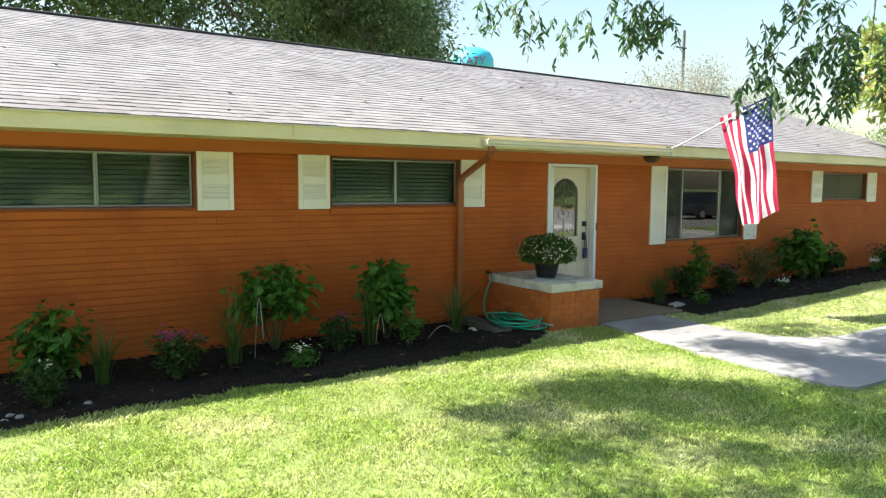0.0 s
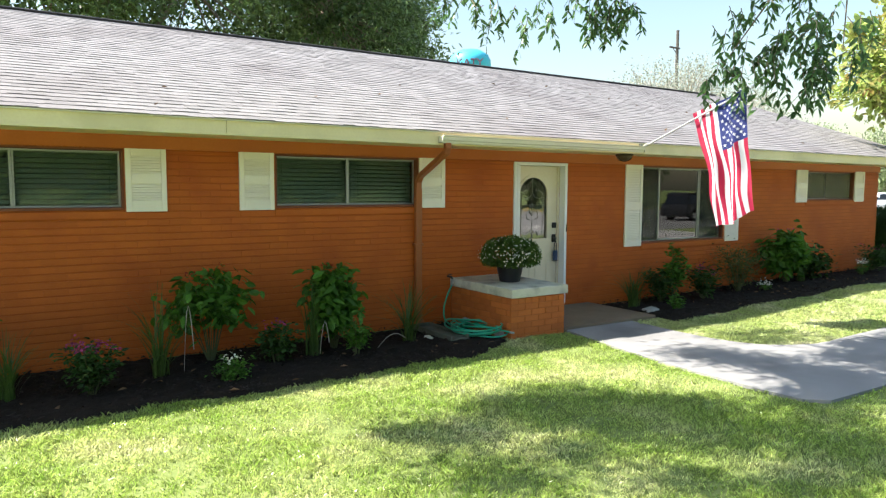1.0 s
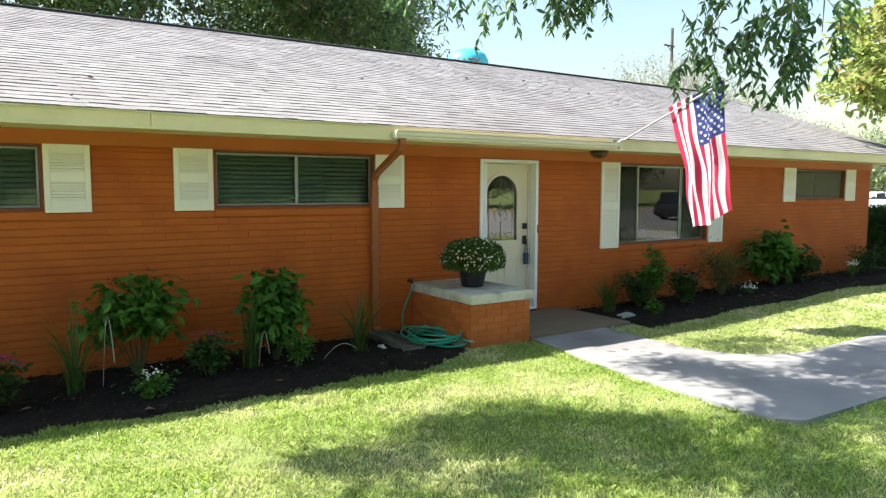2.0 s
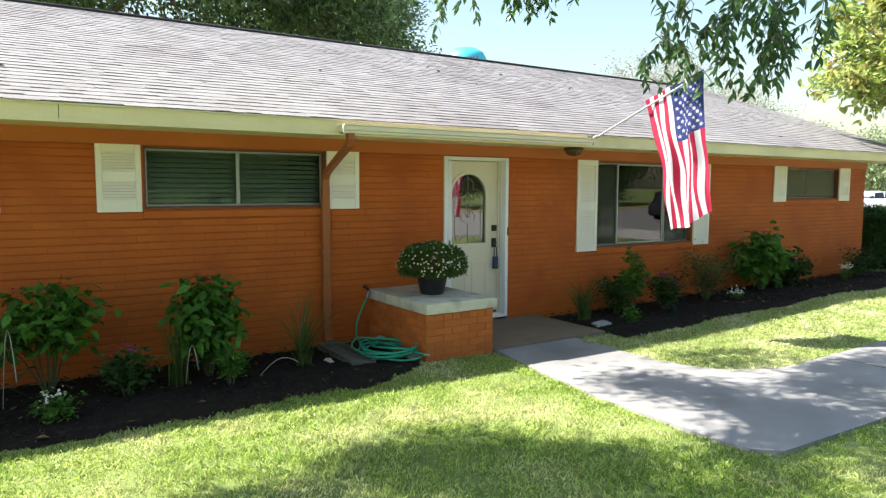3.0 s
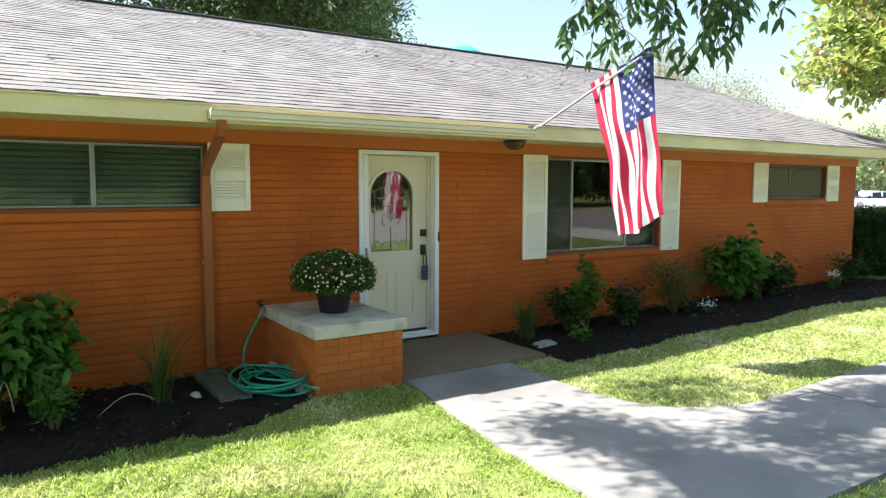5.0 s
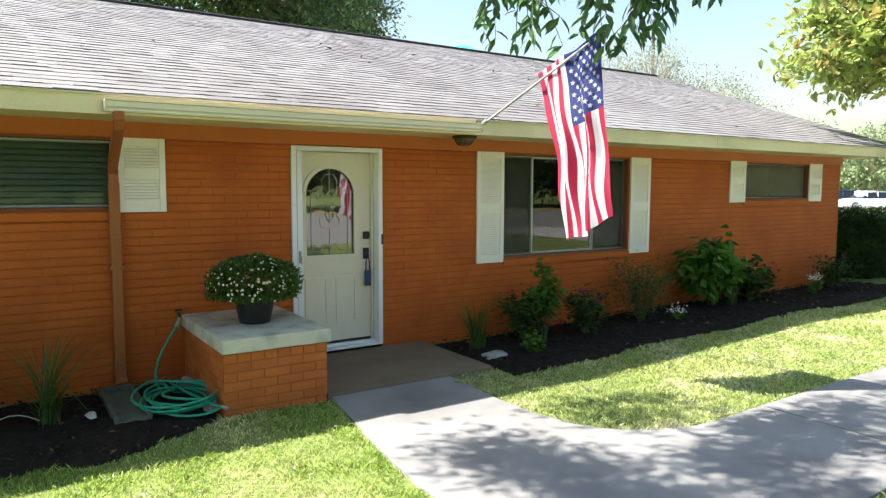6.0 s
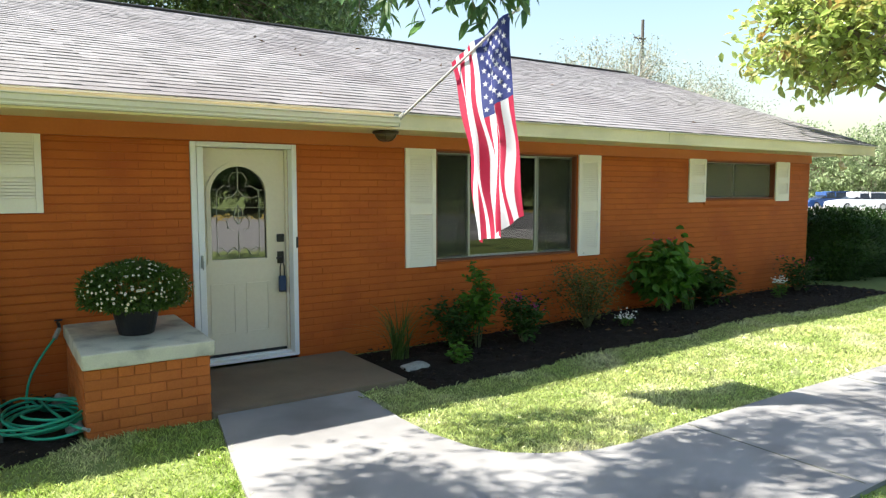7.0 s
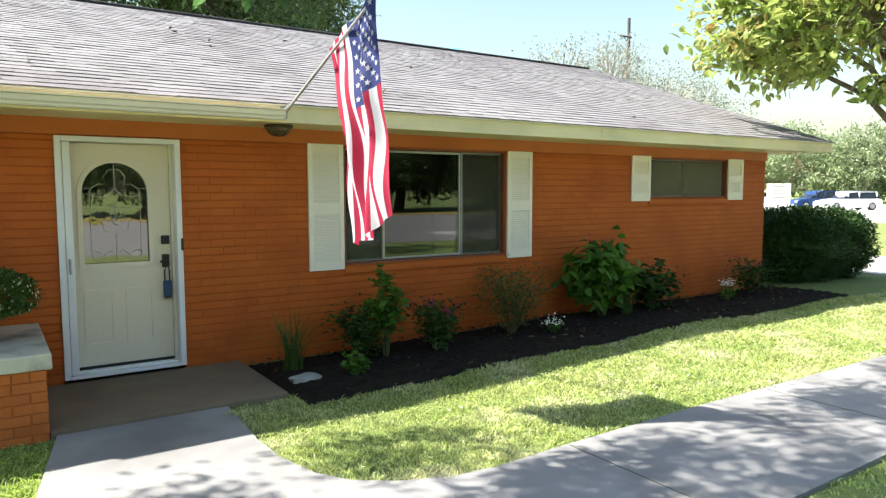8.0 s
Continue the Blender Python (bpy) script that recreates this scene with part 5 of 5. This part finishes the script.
# pecan: trunk beside the path, high crown overhead, low sprays hanging in front of the eave
# Crown masses and trunk stay unseen; crowns are set where their shade should fall.
pecan = tree("pecan_tree", "tall pecan with drooping narrow leaflets hanging over the lawn", 2.6, -2.6, 0.30, 3.4,
             [(-0.09, 6.18, 4.8, 1.40, 0.90, 0.3), (1.21, 5.48, 4.8, 1.20, 0.80, 0.3), (-0.49, 4.68, 4.8, 1.10, 0.60, 0.3), (2.51, 6.78, 4.8, 0.70, 0.35, 0.3), (2.4, 5.9, 4.8, 0.85, 0.5, 0.3), (3.5, 5.75, 4.8, 0.9, 0.5, 0.3), (3.61, 6.33, 4.8, 0.90, 0.35, 0.3), (5.09, 6.17, 5.2, 1.10, 0.40, 0.3),
              (6.89, 6.07, 5.2, 1.20, 0.40, 0.3), (8.89, 6.07, 5.2, 1.20, 0.40, 0.3), (5.59, 4.97, 5.2, 1.30, 0.60, 0.3), (4.06, 7.18, 4.8, 0.42, 0.22, 0.3), (1.81, 4.68, 4.8, 1.10, 0.60, 0.3), (3.81, 4.88, 4.8, 1.10, 0.55, 0.3),
              (5, 1.0, 7.6, 2.0, 1.4, 0.14), (10, 1.0, 7.8, 2.0, 1.4, 0.14), (0.5, 1.4, 7.6, 2.0, 1.4, 0.14)],
             54000, 0.12, PECAN_LEAF, 78, clump=0.36, density=4.0, droop=-0.7, width=0.34, limb=0.07)


def hanging_sprays():
    """Drooping twigs with paired leaflets at the low branch ends."""
    rng = np.random.default_rng(81)
    o = Vector(pecan.location)
    limbs = bmesh.new()
    routes = [[(2.8, -2.2, 3.5), (4.6, 0.8, 5.2), (6.2, 3.6, 4.6), (6.5, 4.2, 3.6), (6.4, 4.6, 3.05)],
              [(2.8, -2.2, 3.5), (3.6, 2.6, 5.6), (5.2, 5.0, 5.3), (5.55, 6.0, 4.5), (5.2, 6.8, 4.05)],
              [(6.2, 3.6, 4.6), (6.8, 3.6, 3.8), (6.85, 3.65, 3.1)]]
    for r in routes:
        tube(limbs, [Vector(p) - o for p in r], [0.06, 0.04, 0.022, 0.010, 0.004][:len(r)] if len(r) > 3 else [0.02, 0.01, 0.004], 7)
    base, way = [], []
    sprays = [(6.4, 4.6, 2.95), (6.5, 4.2, 2.80), (6.7, 4.2, 2.9), (6.82, 3.5, 2.95), (6.75, 3.9, 2.65), (6.45, 4.72, 2.62), (6.6, 4.3, 2.6), (6.4, 4.4, 2.62), (6.9, 3.8, 2.9),
              (6.6, 3.8, 3.05), (6.5, 4.5, 3.15), (6.75, 3.75, 2.8), (6.6, 4.05, 2.95),
              (6.9, 3.7, 2.75), (6.85, 3.85, 2.6), (6.7, 4.0, 2.58), (6.55, 4.3, 2.9), (6.8, 4.0, 3.0),
              (5.36, 6.7, 3.45), (5.5, 6.3, 3.5), (5.8, 5.75, 3.5), (6.0, 5.5, 3.48), (4.95, 7.0, 3.68), (5.65, 6.0, 3.6), (5.9, 5.75, 3.36), (5.15, 6.85, 3.6), (5.85, 5.85, 3.45), (5.95, 5.6, 3.6), (4.6, 7.2, 3.66), (4.75, 7.1, 3.78), (5.75, 5.9, 3.45), (5.88, 5.8, 3.6),
              (6.5, 4.3, 3.4), (6.7, 4.0, 3.4), (6.6, 4.1, 3.6), (6.75, 3.9, 3.25)]
    for sx, sy, sz in sprays:
        tip = Vector((sx, sy, sz)) - o
        for _ in range(3):
            root = tip + Vector((rng.normal() * 0.12 + 0.08, rng.normal() * 0.12, rng.uniform(0.28, 0.5)))
            end = tip + Vector((rng.normal() * 0.10, rng.normal() * 0.10, rng.normal() * 0.07))
            mid = root.lerp(end, 0.5) + Vector((rng.normal() * 0.04, rng.normal() * 0.04, 0.06))
            tube(limbs, [root, mid, end], [0.005, 0.004, 0.002], 4, cap=False)
            for s in np.linspace(0.12, 1.0, 8):
                p = root.lerp(mid, s * 2) if s < 0.5 else mid.lerp(end, s * 2 - 1)
                for side in (-1, 1):
                    a = rng.uniform(0, 2 * math.pi)
                    base.append(p)
                    way.append((math.cos(a) * 0.8, math.sin(a) * 0.8, rng.uniform(-1.6, -0.2)))
    part("low_branch", limbs, BARK, pecan)
    m = len(base)
    leaves("spray_foliage", base, way, rng.uniform(0.085, 0.14, m), rng.uniform(0.026, 0.042, m), PECAN_LEAF, pecan, 82, broad=True)


hanging_sprays()
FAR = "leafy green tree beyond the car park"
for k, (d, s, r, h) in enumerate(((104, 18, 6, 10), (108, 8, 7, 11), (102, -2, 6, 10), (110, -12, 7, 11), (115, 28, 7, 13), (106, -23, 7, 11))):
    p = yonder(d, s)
    tree("far_tree", FAR, p.x, p.y, 0.3, 2.2, [(p.x, p.y, h * 0.5, r * 1.15, r * 1.15, h * 0.48), (p.x - 3, p.y + 5, h * 0.45, r, r, h * 0.42)], 13000, 0.5, HAZED_LEAF, 90 + k, clump=1.4)
STREET = "large shade tree across the street"
for k, (x, y) in enumerate(((-14, -37), (-6, -40), (1, -35), (8, -38), (15, -36), (22, -39), (29, -35), (36, -38), (44, -36), (53, -38))):
    tree("street_tree", STREET, x, y, 0.4, 3, [(x, y + 3, 5.0, 5.5, 4.5, 4.2), (x + 4, y + 1, 7.5, 5, 4, 4.5)], 14000, 0.5, SHADED_STREET_LEAF, 110 + k, clump=1.4)


# ---- parked cars ----
def car(label, paint, length, height, wagon, m):
    """A parked car, nose along its +x: body shell, glasshouse, wheels."""
    ob = thing("car", label, "car")
    w, L = 0.9, length / 2
    side = [(-L, 0.35), (-L + 0.05, 0.75), (-L + 0.15, 0.95), (L * 0.42, 0.95), (L * 0.92, 0.78), (L, 0.6), (L, 0.32), (L - 0.15, 0.22), (-L + 0.15, 0.22)]

    def prism(pts, half, taper=1.0):
        bm = bmesh.new()
        a = [bm.verts.new((x, -half * (taper if z > 1.2 else 1), z)) for x, z in pts]
        b = [bm.verts.new((x, half * (taper if z > 1.2 else 1), z)) for x, z in pts]
        bm.faces.new(a), bm.faces.new(b[::-1])
        for i in range(len(pts)):
            bm.faces.new((a[i], b[i], b[(i + 1) % len(pts)], a[(i + 1) % len(pts)]))
        bmesh.ops.bevel(bm, geom=list(bm.edges), offset=0.05, segments=2, affect="EDGES")
        return bm

    part("body", prism(side, w), paint, ob, smooth=False)
    back = -L + (0.15 if wagon else 0.75)
    part("glasshouse", prism([(back, 0.92), (back + 0.38, height - 0.06), (-L * 0.02, height - 0.06), (L * 0.48, 0.92)], w * 0.93, 0.82), CAR_GLASS, ob)
    part("roof", prism([(back + 0.28, height - 0.10), (back + 0.45, height), (-L * 0.08, height), (L * 0.05, height - 0.10)], w * 0.80), paint, ob)
    for x in (back + 0.35, -L * 0.18, L * 0.2):
        part("pillar", boxes([(x - 0.04, x + 0.04, -w * 0.88, w * 0.88, 0.94, height - 0.05)], 0.01), paint, ob)
    for x in (-L * 0.62, L * 0.64):
        for y in (-w + 0.02, w - 0.2):
            wh = part("wheel", boxes([(x - 0.02, x + 0.02, y + 0.08, y + 0.12, 0.31, 0.35)]), RUBBER, ob)
            part("tyre", tube(bmesh.new(), [(x, y - 0.03, 0.33), (x, y + 0.2, 0.33)], 0.33, 20), RUBBER, wh)
            part("rim", tube(bmesh.new(), [(x, y - 0.045, 0.33), (x, y + 0.21, 0.33)], 0.2, 14), ALU, wh)
    for y in (-w + 0.12, w - 0.42):
        part("headlight", boxes([(L - 0.12, L + 0.005, y, y + 0.3, 0.58, 0.7)], 0.01), CAR_WHITE, ob)
    ob.matrix_basis = m
    return ob


def parked(d, s, turn=0.0):
    p = yonder(d, s)
    return pose(p.x, p.y, 0.0, 0, 0, math.degrees(math.atan2(ACROSS.y, ACROSS.x)) + turn)


white_car = car("white estate car parked across the side lawn", CAR_WHITE, 4.9, 1.55, True, parked(66, -0.3, 35))
car("dark blue hatchback parked behind a white car", CAR_BLUE, 4.5, 1.6, True, parked(71, 2.2, 35))
for d, s in ((82, 7.5), (84, 0.5), (78, -6.0)):
    copy_thing(white_car, parked(d, s, 35))
car("dark car parked in the street", CAR_GREY, 4.6, 1.6, True, pose(35, -10.5, -0.02))

p = yonder(64, 4.7)
sign = thing("monument_sign", "white monument sign with grey bars on a stepped base", "sign", p)
sign.rotation_euler = (0, 0, math.atan2(ACROSS.y, ACROSS.x) + math.pi / 2 - math.pi / 2)
part("base", boxes([(-1.15, 1.15, -0.5, 0.5, -0.03, 0.5)], 0.02), TANK_WHITE, sign)
part("panel", boxes([(-0.9, 0.9, -0.25, 0.25, 0.5, 2.2)], 0.03), CAP, sign)
for k in range(4):
    part("bar", boxes([(-0.5, 0.5 - 0.15 * (k % 2), -0.27, -0.245, 1.9 - k * 0.3, 2.02 - k * 0.3), (-0.5, 0.5 - 0.15 * (k % 2), 0.245, 0.27, 1.9 - k * 0.3, 2.02 - k * 0.3)]), ASPHALT, sign)

# ---- utility pole and water tower ----
mast = thing("utility_pole", "tall weathered wooden utility pole behind the trees", "utility pole", (45, 36, 0))
part("post", tube(bmesh.new(), [(0, 0, -0.1), (0, 0, 14)], [0.15, 0.11], 10), POLE_WOOD, mast)
part("crossarm", boxes([(-0.9, 0.3, -0.05, 0.05, 12.6, 12.72)], 0.01), POLE_WOOD, mast)
part("brace", tube(bmesh.new(), [(-0.5, 0, 12.6), (0, 0, 12.2)], 0.03, 6), POLE_WOOD, mast)

tower = thing("water_tower", "cyan water tower with a town name, far behind the roof", "water tower", (157.3, 222.9, 0))
part("column", tube(bmesh.new(), [(0, 0, -0.1), (0, 0, 4), (0, 0, 42.5)], [4, 2.4, 2.2], 24), TANK_WHITE, tower)
part("tank", lathe(bmesh.new(), [(2.3, 41.5), (6.0, 43.2), (7.8, 45.5), (8.2, 48), (8.0, 51), (7.0, 53), (4.2, 54.8), (0.5, 55.2)], (0, 0, 0), 48), TANK, tower, smooth=True)
away = Vector((160, 221, 0)).normalized()
txt = bpy.data.curves.new("lettering", "FONT")
txt.body, txt.size, txt.align_x, txt.extrude = "KATY", 4.0, "CENTER", 0.3
txt.materials.append(LETTER)
letters = new("lettering", txt)
letters.parent = tower
letters.matrix_basis = Matrix.Translation((-away.x * 8.4, -away.y * 8.4, 47.6)) @ Matrix.Rotation(math.atan2(away.y, away.x) - math.pi / 2, 4, "Z") @ Matrix.Rotation(math.pi / 2, 4, "X")


# ---- pieces: pedestal bricks, wall bricks, shingles ----
CACHE = {}


def brick_mesh(key, lx, lz, depth, material):
    """A slightly chamfered brick, its front lower left corner at the origin, facing -y."""
    k = (key, round(lx, 3), round(lz, 3))
    if k not in CACHE:
        c, e = 0.0025, 0.0025 if key != "brick_wall" else 0.0006
        v = [(0, depth, 0), (lx, depth, 0), (lx, depth, lz), (0, depth, lz), (0, c, 0), (lx, c, 0), (lx, c, lz), (0, c, lz), (e, 0, c), (lx - e, 0, c), (lx - e, 0, lz - c), (e, 0, lz - c)]
        f = [(0, 1, 5, 4), (1, 2, 6, 5), (2, 3, 7, 6), (3, 0, 4, 7), (4, 5, 9, 8), (5, 6, 10, 9), (6, 7, 11, 10), (7, 4, 8, 11), (8, 9, 10, 11)]
        me = bpy.data.meshes.new(key)
        me.from_pydata(v, [], f)
        me.materials.append(material)
        CACHE[k] = me
    return CACHE[k]


def brick_piece(me, m, parent):
    ob = new("brick", me)
    ob.parent = parent
    ob.matrix_basis = Matrix.Translation(parent.location).inverted() @ m
    return ob


COURSE, BLEN, GAP, BED = 0.0735, 0.213, 0.008, 0.0125
rnd = random.Random(8)
top_h = COURSE
faces_ = [(PX0, PX1 - PX0, lambda s, z: pose(PX0 + s, PY0, z)), (0, 7.70 - PY0, lambda s, z: pose(PX0, 7.70 - s, z, 0, 0, -90)), (0, 7.70 - PY0, lambda s, z: pose(PX1, PY0 + s, z, 0, 0, 90))]
for _, run, place in faces_:
    s = 0.0
    while s < run - 0.02:  # top course of headers
        w = min(0.107, run - s)
        brick_piece(brick_mesh("brick_header", w - GAP, top_h - GAP, 0.03, PED_BRICK), place(s, PZ - top_h) @ pose(0, rnd.uniform(-0.0015, 0.0015), 0), pedestal)
        s += 0.107
    for c in range(6):
        z = PZ - top_h - (c + 1) * COURSE
        if z < -0.09:
            break
        s = -BLEN / 2 if c % 2 else 0.0
        while s < run - 0.02:
            a, b = max(s, 0.0), min(s + BLEN, run)
            if b - a > 0.03:
                brick_piece(brick_mesh("brick_ped", b - a - GAP, COURSE - GAP, 0.03, PED_BRICK), place(a, z) @ pose(0, rnd.uniform(-0.002, 0.002), 0), pedestal)
            s += BLEN

VB, FB = [], []
for c in range(31):
    z = -0.10 + c * COURSE
    z1 = min(z + COURSE, 2.15)
    cuts = sorted((a - 0.001, b + 0.001) for a, b, lo, hi in OPENINGS.values() if lo - 0.088 < z1 and hi > z)
    spans, x = [], X0
    for a, b in cuts:
        spans.append((x, a))
        x = b
    spans.append((x, X1))
    for a0, b0 in spans:
        k0 = math.floor((a0 - X0) / BLEN) - 1
        s = X0 + k0 * BLEN + (BLEN / 2 if c % 2 else 0.0)
        while s < b0:
            a, b = max(s, a0), min(s + BLEN, b0)
            s += BLEN
            if b - a < 0.02:
                continue
            y = WY + rnd.uniform(-0.0015, 0.0015)
            if 7.19 < a and b < 8.64 and z > 0.0 or 5.75 < a and b < 6.19 and z > 0.5:
                brick_piece(brick_mesh("brick_wall", b - a - 0.001, z1 - z - BED, 0.02, BRICK), pose(a, y, z), wall_front)
            else:
                i0, e = len(VB), 0.003
                xa, xb, za, zb = a, b - 0.001, z, z1 - BED
                VB += [(xa, y + 0.012, za), (xb, y + 0.012, za), (xb, y + 0.012, zb), (xa, y + 0.012, zb), (xa + 0.0004, y, za + e), (xb - 0.0004, y, za + e), (xb - 0.0004, y, zb - e), (xa + 0.0004, y, zb - e)]
                FB += [(i0, i0 + 1, i0 + 5, i0 + 4), (i0 + 1, i0 + 2, i0 + 6, i0 + 5), (i0 + 2, i0 + 3, i0 + 7, i0 + 6), (i0 + 3, i0, i0 + 4, i0 + 7), (i0 + 4, i0 + 5, i0 + 6, i0 + 7)]
rest = tagged(quads("brickwork", VB, FB, BRICK), kind="stuff")
rest.parent = wall_front

EXPO = 0.143
rows_ = int(SLOPE / EXPO)
VS, FS, n_piece = [], [], 0
c, s_ = 1 / math.hypot(1, PITCH), PITCH / math.hypot(1, PITCH)
for i in range(rows_ + 1):
    v0 = i * EXPO - 0.012
    u = RX0 - rnd.uniform(0, 0.3)
    thick = bool(i % 2)
    while u < RX1 + 0.02:
        w = rnd.choice((0.14, 0.17, 0.2, 0.25, 0.3))
        a, b = max(u, RX0 - 0.01), min(u + w, RX1 + 0.015)
        u += w
        if b - a < 0.02:
            continue
        thick = not thick if rnd.random() < 0.8 else thick
        t = rnd.choice((0.0085, 0.0095, 0.0105)) if thick else rnd.choice((0.0055, 0.0065, 0.0075))
        va, vb = v0 + rnd.uniform(-0.009, 0.009), v0 + EXPO * 1.14
        h0 = 0.001
        pts = [on_roof(a, va, h0), on_roof(b, va, h0), on_roof(a, va, t), on_roof(b, va, t), on_roof(a, vb, 0.001), on_roof(b, vb, 0.001)]
        if 2.5 < a and b < 9.0 and i < 9 and n_piece < 300:
            key = (round(b - a, 3), round(t, 3))
            if ("sh", key) not in CACHE:
                me = bpy.data.meshes.new("shingle")
                L, q = EXPO * 1.12, b - a
                rel = [(0, 0, 0), (q, 0, 0), (0, 0, t - h0), (q, 0, t - h0), (0, L, 0), (q, L, 0)]
                me.from_pydata(rel, [], [(0, 1, 3, 2), (2, 3, 5, 4), (0, 2, 4), (1, 5, 3)])
                me.materials.append(SHINGLE)
                CACHE["sh", key] = me
            ob = new("shingle", CACHE["sh", key])
            ob.parent = roof
            ob.matrix_basis = Matrix.Translation(pts[0]) @ Matrix.Rotation(math.atan(PITCH), 4, "X")
            n_piece += 1
        else:
            i0 = len(VS)
            VS += [tuple(q) for q in pts]
            FS += [(i0, i0 + 1, i0 + 3, i0 + 2), (i0 + 2, i0 + 3, i0 + 5, i0 + 4)]
rest = tagged(quads("shingle_field", VS, FS, SHINGLE), kind="stuff")
rest.parent = roof
rng = np.random.default_rng(131)
base = np.array([on_roof(rng.uniform(-3, 14), rng.uniform(0.2, 4.5), 0.016) for _ in range(26)])
way = np.stack([rng.normal(size=26), rng.normal(size=26), PITCH * rng.normal(size=26) * 0.3 + 0.1], 1)
leaves("leaf_litter", base, way, rng.uniform(0.04, 0.09, 26), rng.uniform(0.03, 0.05, 26), BROWN_LEAF, roof, 132, "fallen brown leaves", fold=0.5)
